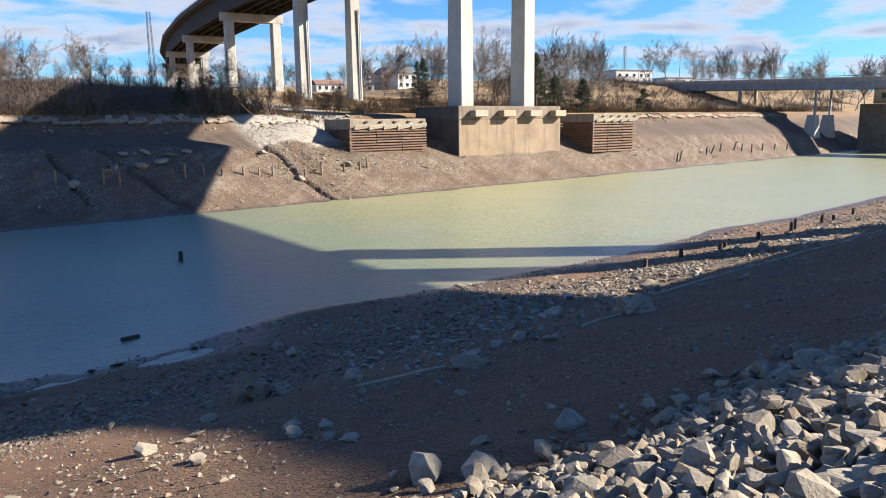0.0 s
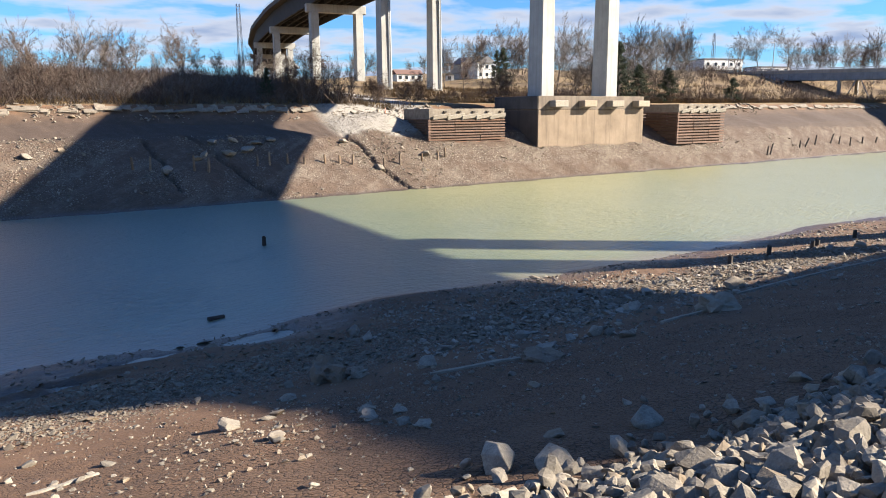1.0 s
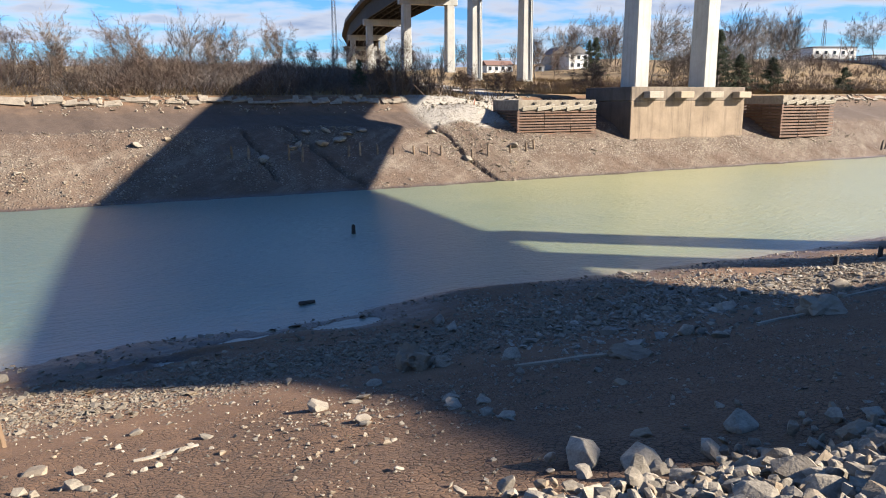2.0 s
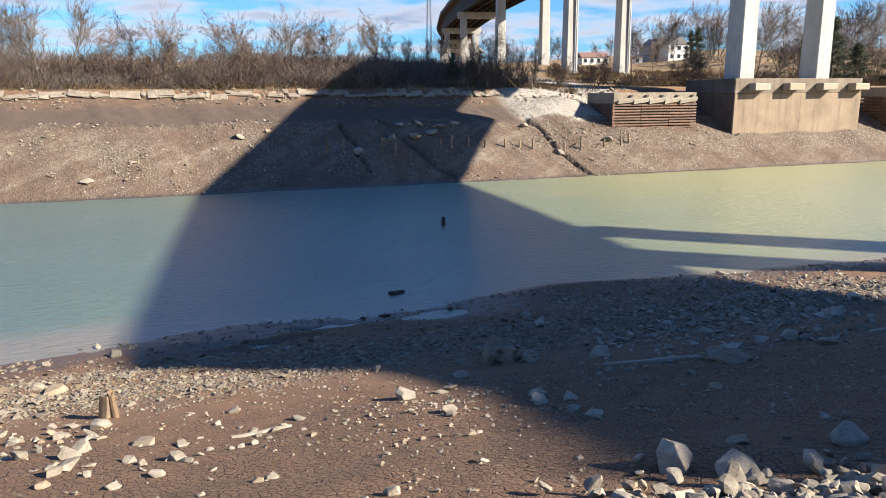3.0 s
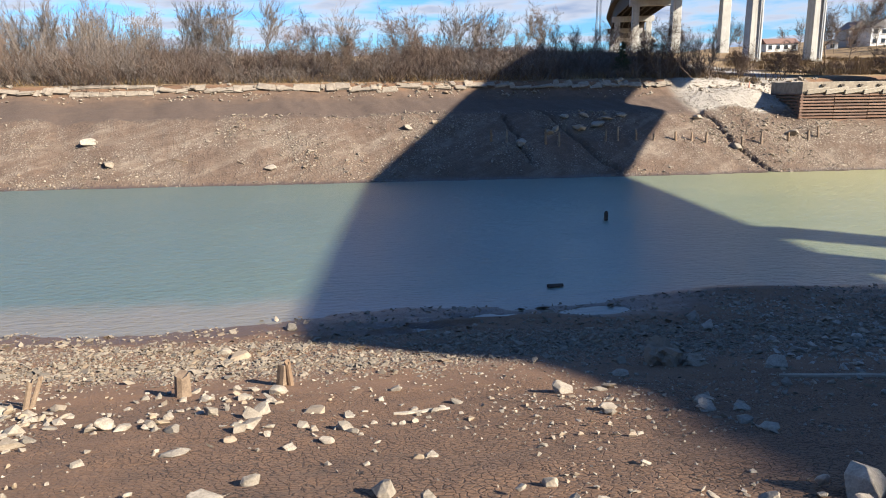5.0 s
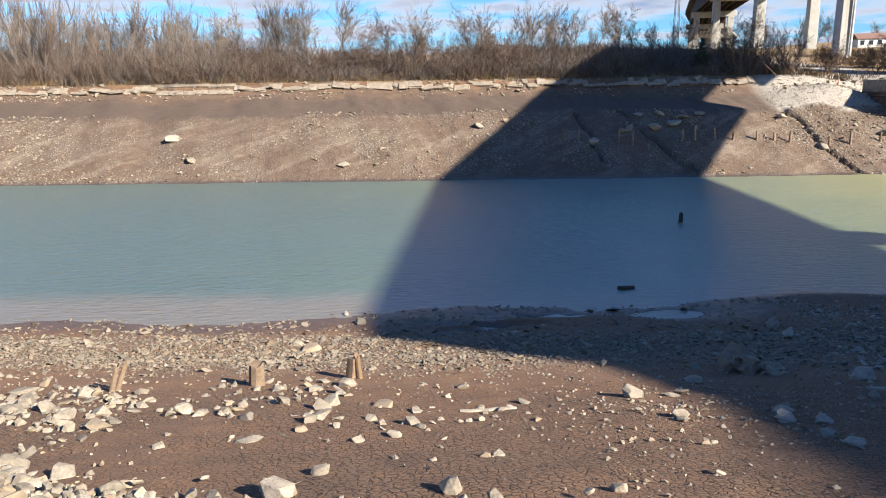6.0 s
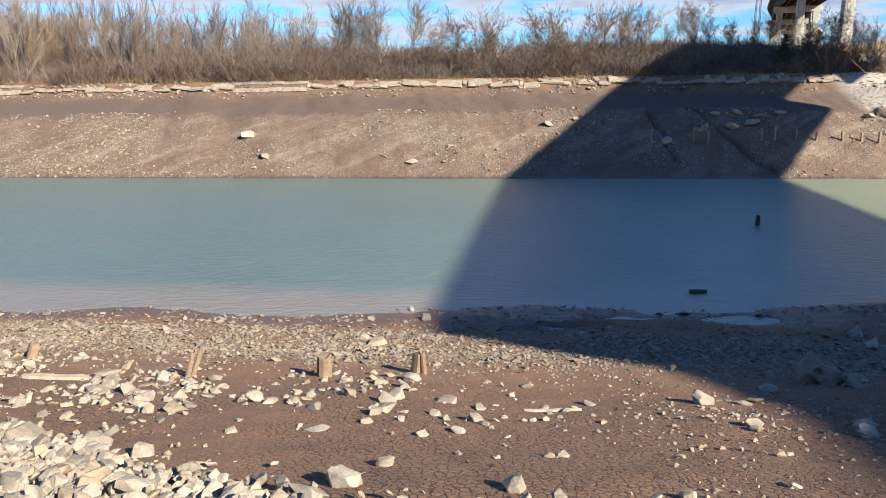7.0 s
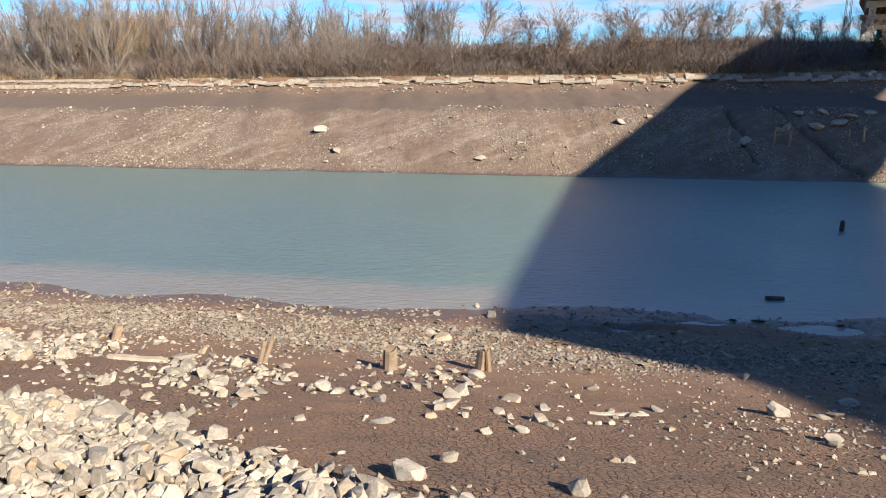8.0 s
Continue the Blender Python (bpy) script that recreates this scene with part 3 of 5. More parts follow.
def build_skyway():
    top = empty("highway_bridge", (83.6, 94, 12.4), "tall concrete highway bridge on paired columns over the canal", "bridge")
    inv = top.matrix_world.inverted()

    def fix(ob):
        ob.matrix_parent_inverse = inv
        return ob

    # shade below the deck and on its left side is in these colours
    fix(along("deck_slab", None, HALF, DECK_TOP - 0.6, DECK_TOP, shaded_concrete, top, label="weathered concrete road slab, dark with painted shade"))
    # left parapet takes the shaded tone, the right one the lit grey
    fix(along("parapet", None, 0.4, DECK_TOP, DECK_TOP + 1.0, shaded_concrete, top))
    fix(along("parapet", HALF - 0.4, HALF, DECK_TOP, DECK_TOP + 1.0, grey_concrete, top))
    for k in range(6):
        q = -8.3 + k * 3.32
        # unseen gaps cut into the girders to shape the shadow
        for y0, y1 in ((-26 if k == 0 else -260, 54), (65, 640)):
            fix(along("girder", q - 0.25, q + 0.25, DECK_BOTTOM + (0 if k in (0, 5) else 1.2), DECK_TOP - 0.6, shaded_steel, top, y0, y1, "weathered steel girder, dark with painted shade"))
    for y in np.arange(100, 520, 8.0):
        x, a = deck_at(y)
        fix(part("cross_frame", boxed((0, 0, DECK_BOTTOM + 1.3), (16.2, 0.25, 3.0), 0, Matrix.Translation((x, y, 1.6)) @ Matrix.Rotation(a, 4, "Z")), shaded_steel, top))
    for y in np.arange(70, 420, 5.0):
        x, a = deck_at(y)
        for side in (-1, 1):
            q = Vector((x, y, DECK_TOP + 1.25)) + Matrix.Rotation(a, 3, "Z") @ Vector((side * (HALF - 0.25), 0, 0))
            fix(part("rail_post", boxed(q, (0.14, 0.14, 0.5)), galvanised, top))
    for side in (-1, 1):
        fix(along("hand_rail", side * (HALF - 0.25) - 0.06, side * (HALF - 0.25) + 0.06, DECK_TOP + 1.45, DECK_TOP + 1.55, galvanised, top, 66, 420))
    for y in (0.9, 93.6, 159, 220, 284, 350, 420, 500, 580, -120):
        x, a = deck_at(y)
        a = radians(-7.2) if y == 0.9 else 0.0 if 0 < y < 100 else a
        R = Matrix.Translation((x, y, 0)) @ Matrix.Rotation(a, 4, "Z")
        for side in (-1, 1):
            wide = 7.0 if 150 < y < 170 else 7.5
            p = R @ Vector((side * wide, 0, 0))
            foot = 12.3 if abs(y - 93.6) < 1 else ground_at(p.x, p.y) - 1.0
            col = fix(part("column", tapered(bmesh.new(), p.x, p.y, foot, DECK_BOTTOM - 2.6, 2.85, 3.7, 2.55, 3.2, a), pale_concrete, top, "pale square concrete column with faint stains"))
            if abs(y - 159) < 1:
                for dx in (0.55, 0.95):
                    q = R @ Vector((side * wide + dx, -1.95, 0))
                    tube = bmesh.new()
                    bmesh.ops.create_cone(tube, cap_ends=True, segments=8, radius1=0.13, radius2=0.13, depth=22, matrix=Matrix.Translation((q.x, q.y, foot + 12.5)))
                    fix(part("drain_pipe", tube, galvanised, top))
        fix(part("crossbeam", boxed((0, 0, DECK_BOTTOM - 1.3), (20.0, 2.5, 2.6), 0.1, R), pale_concrete, top, "concrete crossbeam under the girders"))


build_skyway()


# ---- bridge pier base and the timber cribs on the far bank ----
def build_pier_base():
    x0, x1, y0, y1 = 73.9, 98.4, 87.7, 99.4
    cx, cy = (x0 + x1) / 2, (y0 + y1) / 2
    top = empty("pier_base", (cx, cy, 3.5), "massive stained tan concrete pier base below bridge columns", "pier")
    inv = top.matrix_world.inverted()
    bm = boxed((cx, cy, 6.6), (x1 - x0, y1 - y0, 7.2), 0.08)
    for ob in (
        part("block", bm, pier_concrete, top),
        part("upper_band", boxed((cx, cy, 11.32), (x1 - x0 - 0.06, y1 - y0 - 0.06, 2.2), 0.05), band_concrete, top, "dark stained upper course of the pier base"),
    ):
        ob.matrix_parent_inverse = inv
    # dark panels paint shade over the blackened side away from the sun
    for nm, z0, z1, mat in (("shaded_face", 3.2, 10.15, shaded_side_concrete), ("shaded_band", 10.3, 12.35, shaded_concrete)):
        ob = part(nm, boxed((x0 - 0.03, cy, (z0 + z1) / 2), (0.1, y1 - y0 - 0.2, z1 - z0), 0.02), mat, top, "blackened side face of the pier base with its shade painted on")
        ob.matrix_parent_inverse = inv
    for k in range(4):
        x = x0 + 2.4 + k * 6.4
        led = part("timber_chock", boxed((x + 1.4, y0 - 0.7, 11.15), (2.9, 1.5, 1.05), 0.08), bleached_wood, top, "weathered timber chock bolted to the pier")
        led.matrix_parent_inverse = inv
        for ob in (part("bracket", boxed((x + 1.4, y0 - 0.5, 10.35), (2.3, 1.0, 0.5), 0.05), crib_wood, led), part("hook", boxed((x - 0.1, y0 - 0.12, 11.75), (0.5, 0.22, 0.12)), dark_wood, led)):
            ob.matrix_parent_inverse = inv


def build_crib(x0, x1, y0, y1, z0, z1, rows):
    """A crib of stacked squared timbers packed with stone, under a plank-faced coping."""
    cx, cy = (x0 + x1) / 2, (y0 + y1) / 2
    rng = random.Random(int(x0))
    top = empty("timber_crib", (cx, cy, z0), "stone-filled crib of stacked brown timbers with pale coping", "crib", "timber cribs beside the bridge pier")
    inv = top.matrix_world.inverted()
    coping = 1.55
    ztop = z1 - coping
    step = (ztop - z0) / rows

    def fix(ob):
        ob.matrix_parent_inverse = inv
        return ob

    fix(part("core", boxed((cx, cy, (z0 + ztop) / 2), (x1 - x0 - 1.0, y1 - y0 - 1.0, ztop - z0)), brown_stone, top))
    fix(part("coping", boxed((cx, cy, z1 - coping / 2), (x1 - x0, y1 - y0, coping), 0.06), slab_stone, top, "pale weathered coping"))
    for k in range(rows):
        z = z0 + (k + 0.5) * step
        h = step * 0.56
        n = 3
        for j in range(n):
            a, b = x0 - 0.15 + (x1 - x0 + 0.3) * j / n, x0 - 0.15 + (x1 - x0 + 0.3) * (j + 1) / n - 0.04
            fix(part("timber", boxed(((a + b) / 2, y0 + 0.14 + rng.uniform(-0.04, 0.04), z + rng.uniform(-0.02, 0.02)), (b - a, 0.34, h), 0.02), crib_wood, top))
        for j in range(2):
            a, b = y0 + (y1 - y0) * j / 2, y0 + (y1 - y0) * (j + 1) / 2 - 0.04
            fix(part("timber", boxed((x0 + 0.14 + rng.uniform(-0.04, 0.04), (a + b) / 2, z + step * 0.4), (0.34, b - a, h), 0.02), crib_wood, top))
    n = 5
    for j in range(n):
        x = x0 + 0.9 + (x1 - x0 - 1.0) * j / n
        m = Matrix.Translation((x + 1.2, y0 - 0.22, z1 - 1.15)) @ Matrix.Rotation(radians(-7 + rng.uniform(-3, 3)), 4, "Y") @ Matrix.Rotation(radians(18), 4, "X")
        fix(part("fender_plank", boxed((0, 0, 0), ((x1 - x0) / n * 1.08, 0.16, 0.62), 0.03, m), bleached_wood, top, "loose tilted fender plank"))
        fix(part("bolt_block", boxed((x + 1.9, y0 - 0.1, z1 - 0.45), (0.55, 0.25, 0.22), 0.02), dark_wood, top))
    # stones seen in the gaps between the timbers
    pts = [(rng.uniform(x0 + 0.3, x1 - 0.3), y0 + 0.42, rng.uniform(z0 + 0.2, ztop - 0.2)) for _ in range(260)]
    pts += [(x0 + 0.42, rng.uniform(y0 + 0.3, y1 - 0.3), rng.uniform(z0 + 0.2, ztop - 0.2)) for _ in range(90)]
    p = np.array(pts)
    fill = scatter("stone_fill", p[:, 0], p[:, 1], np.array([rng.uniform(0.2, 0.42) for _ in pts]), PEBBLES, river_stone, rng, 0, 1.0, p[:, 2])
    fill.parent = top
    fix(tagged(fill, "stones packed between the timbers", kind="stuff"))


build_pier_base()
build_crib(54.5, 68.6, 89.6, 97.2, 5.2, 10.45, 9)
build_crib(106.2, 119.6, 86.4, 95.0, 3.7, 11.05, 11)


# ---- the stone edge along the far rim ----
def build_rim():
    """Pitched slabs on the lip of the bank: whole paving in places, broken and slipped elsewhere."""
    rng = random.Random(12)
    top = empty("stone_edging", (0, 100.9, 9.5), "broken pale stone slabs edging the top of the bank", "edging", kind="structure")
    inv = top.matrix_world.inverted()
    for x0, x1 in ((-110.0, 41.0), (119.5, 205.0)):
        x = x0
        while x < x1:
            paved = -44 < x < -33 or x < -78
            w = rng.uniform(1.5, 2.1) if paved else rng.choice((0.8, 1.3, 1.9, 2.8)) * rng.uniform(0.75, 1.2)
            if rng.random() < (0.03 if paved else 0.06):
                x += w * 0.5
                continue
            jolt = 0.25 if paved else 1.0
            for y, deep, tilt in ((100.55, 0.95, 40), (101.45, 0.85, 24)) if paved else ((100.95, 1.3, 33),):
                bm = boxed((0, 0, 0), (w - 0.08, deep * rng.uniform(1 - 0.3 * jolt, 1.0), 0.2), 0.03)
                for v in bm.verts:
                    v.co += Vector((rng.uniform(-0.2, 0.2), rng.uniform(-0.18, 0.18), rng.uniform(-0.05, 0.05))) * jolt
                yy = y + rng.uniform(-0.2, 0.2) * jolt
                m = pose(x + w / 2, yy, ground_at(x + w / 2, yy) + 0.08 + rng.uniform(-0.14, 0.05) * jolt, tilt + rng.uniform(-14, 10) * jolt, rng.uniform(-5, 5) * jolt, rng.uniform(-8, 8) * jolt)
                bmesh.ops.transform(bm, matrix=m, verts=bm.verts[:])
                ob = part("slab", bm, slab_stone, top)
                ob.matrix_parent_inverse = inv
            x += w


build_rim()


# ---- stones ----
def build_riprap():
    rng = random.Random(21)
    npr = np.random.RandomState(21)
    top = empty("stone_bank", (0, 4, 6.2), "bank of loose grey limestone rubble facing the slope", "riprap", kind="structure")
    inv = top.matrix_world.inverted()
    big = [arrays(rough_hull(rng, rng.uniform(0.45, 0.9), 24, rng.uniform(1.0, 1.6))) for _ in range(28)]
    meshes = [mesh_from("stone", v, f, limestone) for v, f in big]
    gx, gy = np.meshgrid(np.arange(-20, 16, 0.135), np.arange(0.5, 14.5, 0.135))
    gx = gx.ravel() + npr.uniform(-0.1, 0.1, gx.size)
    gy = gy.ravel() + npr.uniform(-0.1, 0.1, gy.size)
    edge = toe(gx) + 0.45 * fbm(gx, gy, 1.2, 3, 77)
    inside = gy < edge
    fringe = (~inside) & (gy < edge + 1.6) & (npr.uniform(size=gx.size) < 0.22 * np.exp(-(gy - edge) / 0.6))
    keep = inside | fringe
    gx, gy = gx[keep], gy[keep]
    size = np.clip(npr.lognormal(-1.80, 0.34, gx.size), 0.08, 0.38)
    deep = np.clip(toe(gx) - gy, 0, 1.0) * 0.06
    lift = land(gx, gy) + deep + npr.uniform(-0.05, 0.13, gx.size) + 0.10 * size
    order = np.argsort(np.abs(gx - 3.0) * 0.7 + np.abs(gy - 5.4) * 1.6)
    chosen, rest = order[:300], order[300:]
    for i in chosen:
        ob = new("stone", meshes[rng.randrange(len(meshes))])
        ob.matrix_world = Matrix.LocRotScale((gx[i], gy[i], lift[i]), Euler((rng.gauss(-0.3, 0.6), rng.gauss(0, 0.6), rng.uniform(0, 6.3))), (size[i],) * 3)
        ob.parent = top
        ob.matrix_parent_inverse = inv
    far = scatter("rubble", gx[rest], gy[rest], size[rest], big, limestone, rng, 0.0, 0.6, lift[rest])
    far.parent = top
    far.matrix_parent_inverse = inv
    tagged(far, "loose limestone rubble", kind="stuff")


build_riprap()

# single stones on the mud: x, y, size, height
SHADE_ROCKS = [
    (5.30, 7.07, 0.56, 1.00), (5.78, 6.47, 0.51, 0.70), (8.10, 6.91, 0.48, 0.75), (9.05, 8.17, 0.22, 0.70), (9.26, 7.95, 0.18, 0.60), (11.22, 6.27, 0.45, 0.40), (9.65, 5.91, 0.32, 0.50),
    (6.92, 7.74, 0.39, 0.35), (5.73, 6.08, 0.28, 0.60), (16.84, 16.72, 0.55, 0.90), (16.98, 16.31, 0.48, 0.80), (4.28, 13.40, 0.35, 0.70), (6.33, 13.22, 0.54, 0.45), (6.83, 14.46, 0.39, 0.50),
    (7.19, 13.38, 0.30, 0.60), (6.50, 11.94, 0.33, 0.50), (10.68, 17.89, 0.66, 0.50), (6.13, 17.96, 0.43, 0.50),
]
SHORE_ROCKS = [
    (10.21, 12.13, 0.35, 0.50), (10.90, 13.88, 0.28, 0.60), (3.91, 15.76, 0.53, 0.60), (29.42, 20.07, 1.08, 0.60), (-2.41, 9.40, 0.30, 0.70), (-2.72, 8.12, 0.46, 0.80), (0.10, 10.46, 0.18, 0.60),
    (0.34, 10.61, 0.25, 0.50), (-3.28, 14.92, 0.42, 0.70), (-4.46, 15.04, 0.31, 0.90), (-6.47, 14.18, 0.40, 0.90), (-3.40, 17.61, 0.52, 0.55), (-2.09, 15.02, 0.52, 0.35), (-5.56, 23.29, 0.68, 0.55),
    (-6.21, 23.88, 0.39, 0.70), (-5.32, 14.76, 0.26, 0.90), (-4.79, 13.49, 0.40, 0.50), (-1.56, 12.15, 0.31, 0.60),
]
DRIFT_ROCKS = [
    (-1.30, 13.20, 0.33, 0.60), (-2.19, 11.64, 0.24, 0.50), (-0.44, 8.16, 0.32, 0.80), (1.77, 8.29, 0.22, 0.80), (-4.54, 28.41, 0.49, 0.60), (6.67, 14.02, 0.40, 0.55), (6.30, 13.13, 0.38, 0.45),
    (6.98, 12.99, 0.34, 0.50), (4.23, 13.11, 0.29, 0.50), (5.21, 16.15, 0.41, 0.40), (6.54, 11.20, 0.36, 0.50), (-4.23, 11.71, 0.52, 0.25), (-3.45, 12.50, 0.30, 0.40), (-0.22, 17.44, 0.34, 0.50),
    (1.26, 15.66, 0.39, 0.30), (-8.57, 9.60, 0.83, 0.60), (-7.46, 9.92, 0.51, 0.60), (-11.21, 11.30, 0.40, 0.70), (-11.97, 17.02, 0.74, 0.35), (-5.67, 11.13, 0.25, 0.40),
]
FAR_ROCKS = [(-35.8, 87.0, 1.9, 0.5), (-34.9, 86.9, 0.8, 0.6), (-31.8, 82.3, 1.4, 0.55), (-13.5, 81.2, 1.3, 0.45), (16.3, 85.5, 2.0, 0.6), (51.8, 86.4, 1.7, 0.55), (43.4, 84.6, 1.9, 0.55), (2.5, 89.0, 1.4, 0.5), (6.0, 90.0, 0.9, 0.6),
             (21.5, 88.2, 1.5, 0.5), (24.3, 88.0, 1.9, 0.5), (26.8, 88.9, 2.1, 0.4), (28.6, 90.5, 1.6, 0.4), (23.2, 90.8, 1.5, 0.45), (20.2, 87.0, 1.2, 0.6), (30.8, 91.5, 1.5, 0.4), (25.8, 91.2, 1.4, 0.4), (40.9, 90.5, 1.4, 0.4)]


def build_rocks():
    rng = random.Random(8)
    for group, table, mat in (("stones on the mud", SHADE_ROCKS + SHORE_ROCKS + DRIFT_ROCKS, limestone), ("stones on the far bank", FAR_ROCKS, limestone)):
        for x, y, s, h in table:
            bm = rough_hull(rng, h, 20, 1.15)
            bmesh.ops.bevel(bm, geom=bm.edges[:], offset=0.02, segments=1, affect="EDGES", profile=0.5)
            me = bpy.data.meshes.new("rock")
            bm.to_mesh(me)
            bm.free()
            me.materials.append(mat)
            ob = new("rock", me)
            ob.matrix_world = Matrix.LocRotScale((x, y, ground_at(x, y) + 0.22 * s * h), Euler((rng.gauss(0, 0.25), rng.gauss(0, 0.25), rng.uniform(0, 6.3))), (s,) * 3)
            tagged(ob, ("large pale angular boulder" if s > 0.9 else "pale angular limestone block") + " lying on bare mud", "rock", group)
    # two big dark lumps of hardened clay, and a wide flat boulder
    for x, y, s, h, mat, label in ((8.1, 19.5, 1.2, 0.95, bank_stone, "brown lump of hardened clay on the gravel"), (8.9, 19.2, 0.75, 0.6, bank_stone, "brown lump of hardened clay on the gravel"), (12.9, 15.0, 1.3, 0.35, brown_stone, "crumbling lump of brown clay on mud"), (22.1, 15.7, 1.7, 0.55, river_stone, "wide smooth grey boulder on dark mud")):
        bm = bmesh.new()
        bmesh.ops.create_icosphere(bm, subdivisions=3, radius=0.5)
        for v in bm.verts:
            q = v.co * 3.1 + Vector((x, y, 0))
            v.co *= 0.85 + 0.55 * noise.noise(q) + 0.2 * noise.noise(q * 3)
            v.co.z *= h
        me = bpy.data.meshes.new("boulder")
        bm.to_mesh(me)
        bm.free()
        me.materials.append(mat)
        ob = new("boulder", me)
        ob.matrix_world = Matrix.LocRotScale((x, y, ground_at(x, y) + 0.18 * s * h), Euler((0, 0, x)), (s,) * 3)
        tagged(ob, label, "boulder")


build_rocks()


def build_gravel():
    rng = random.Random(31)
    npr = np.random.RandomState(31)

    def field(name, n, x0, x1, y0, y1, mean, spread, lo, hi, shapes, mat, label, dens=None, sink=0.12):
        xs, ys = npr.uniform(x0, x1, n), npr.uniform(y0, y1, n)
        if dens is not None:
            keep = npr.uniform(size=n) < dens(xs, ys)
            xs, ys = xs[keep], ys[keep]
        keep = land(xs, ys) > -0.03
        xs, ys = xs[keep], ys[keep]
        ob = scatter(name, xs, ys, np.clip(npr.lognormal(math.log(mean), spread, xs.size), lo, hi), shapes, mat, rng, sink, 0.35)
        tagged(ob, label, "stones", kind="stuff")

    field("gravel_ridge", 125000, -34, 46, 19.0, 27.2, 0.068, 0.55, 0.035, 0.36, SHARDS, gravel_stone, "pale gravel in a band along the shore", lambda x, y: np.exp(-((y - 23.0) / 2.3) ** 2) * (0.75 + 0.9 * fbm(x, y * 1.6, 2.5, 3, 51)))
    field("shore_stones", 10500, -34, 30, 25.5, 32.0, 0.075, 0.6, 0.04, 0.5, SHARDS, gravel_stone, "dark wet stones along the water's edge", lambda x, y: 0.5 + 1.0 * fbm(x, y, 1.6, 3, 52))
    field("stone_drift", 9500, -24, 4, 9.5, 19.5, 0.15, 0.5, 0.05, 0.55, SHAPES, limestone, "pale broken stones strewn over the mud", lambda x, y: np.clip(0.85 - (x + 12) / 15, 0.03, 1) * np.clip(0.35 + 1.5 * fbm(x, y, 2.2, 3, 53), 0, 1) * np.exp(-((y - 15.2 + 0.12 * (x + 8)) / 2.6) ** 2))
    field("stone_line", 1500, -4, 24, 12.5, 19.0, 0.13, 0.5, 0.05, 0.5, SHAPES, limestone, "pale stones in a line along the mud", lambda x, y: np.exp(-((y - 14.4 - 0.10 * x) / 0.7) ** 2) * np.clip(0.3 + 1.4 * fbm(x, y, 1.5, 2, 54), 0, 1))
    field("mud_pebbles", 9000, -20, 40, 4.0, 20.0, 0.06, 0.5, 0.025, 0.18, PEBBLES, limestone, "small stones scattered on cracked mud", lambda x, y: np.clip(0.4 + 1.2 * fbm(x, y, 3.0, 3, 55), 0, 1))
    field("mud_chips", 12000, 2, 46, 5.0, 20.0, 0.055, 0.5, 0.025, 0.2, PEBBLES, limestone, "small pale stones scattered on dark mud", lambda x, y: np.clip(0.45 + 1.2 * fbm(x, y, 2.0, 3, 63), 0, 1))
    field("shore_rubble", 40000, 12, 110, 13.0, 28.5, 0.105, 0.62, 0.05, 0.8, SHAPES, river_stone, "grey stones and gravel along the shaded shore", lambda x, y: np.exp(-((y - 20.5 - 0.03 * x) / 3.2) ** 2) * np.clip(0.5 + 1.1 * fbm(x, y, 3.5, 3, 56), 0, 1))
    field("shore_gravel", 22000, 14, 110, 24.0, 31.5, 0.09, 0.5, 0.05, 0.5, PEBBLES, river_stone, "grey gravel along the shaded shore", lambda x, y: np.clip(0.5 + 1.2 * fbm(x, y, 3.0, 3, 61), 0, 1))
    field("far_stones", 36000, -80, 60, 78.4, 93.0, 0.15, 0.5, 0.08, 0.8, PEBBLES, bank_stone, "pale stones strewn on the far bank", lambda x, y: np.clip(0.28 + 1.6 * fbm(x + 0.4 * y, y, 6.0, 4, 57), 0, 1))
    field("far_gravel", 4200, 46, 150, 80.0, 89.5, 0.22, 0.45, 0.1, 0.8, PEBBLES, bank_stone, "crushed stone at the foot of the pier", lambda x, y: np.clip(0.4 + 1.1 * fbm(x, y, 5.0, 3, 58), 0, 1) * np.exp(-((y - 87.5) / 3.5) ** 2))
    field("crushed_stone", 6000, 41, 55, 93.0, 105.0, 0.11, 0.3, 0.07, 0.28, PEBBLES, river_stone, "heap of crushed pale stone")
    field("rim_rubble", 9000, -100, 150, 98.6, 102.2, 0.24, 0.5, 0.1, 0.9, SHAPES, bank_stone, "broken stone under the edging slabs", lambda x, y: np.clip((y - 97.5) / 3, 0, 1) * np.clip(0.4 + 1.4 * fbm(x, y, 6.0, 3, 59), 0, 1))


build_gravel()


# ---- old piles and timbers ----
def build_post(x, y, r, h, lean=(0, 0), mat=None, label="weathered stump of an old timber pile", group="old timber piles"):
    rng = random.Random(int(x * 31 + y * 7))
    bm = bmesh.new()
    rings = []
    n = 9
    ph = [rng.uniform(-0.12, 0.12) for _ in range(n)]
    jag = [rng.uniform(-0.16, 0.10) * h for _ in range(n)]
    for t in (-0.3, 0.25, 0.6, 0.9, 1.0):
        k = 1.0 - 0.12 * max(0, t)
        rings.append([(r * k * (1 + ph[i]) * math.cos(i * math.tau / n) + lean[0] * h * t, r * k * (1 + ph[i]) * math.sin(i * math.tau / n) + lean[1] * h * t, h * t + (jag[i] if t == 1.0 else 0)) for i in range(n)])
    loft(bm, rings)
    me = bpy.data.meshes.new("timber_post")
    bm.to_mesh(me)
    bm.free()
    me.materials.append(mat or old_wood)
    ob = new("timber_post", me)
    ob.location = (x, y, max(-0.1, ground_at(x, y)))
    tagged(ob, label, "post", group)


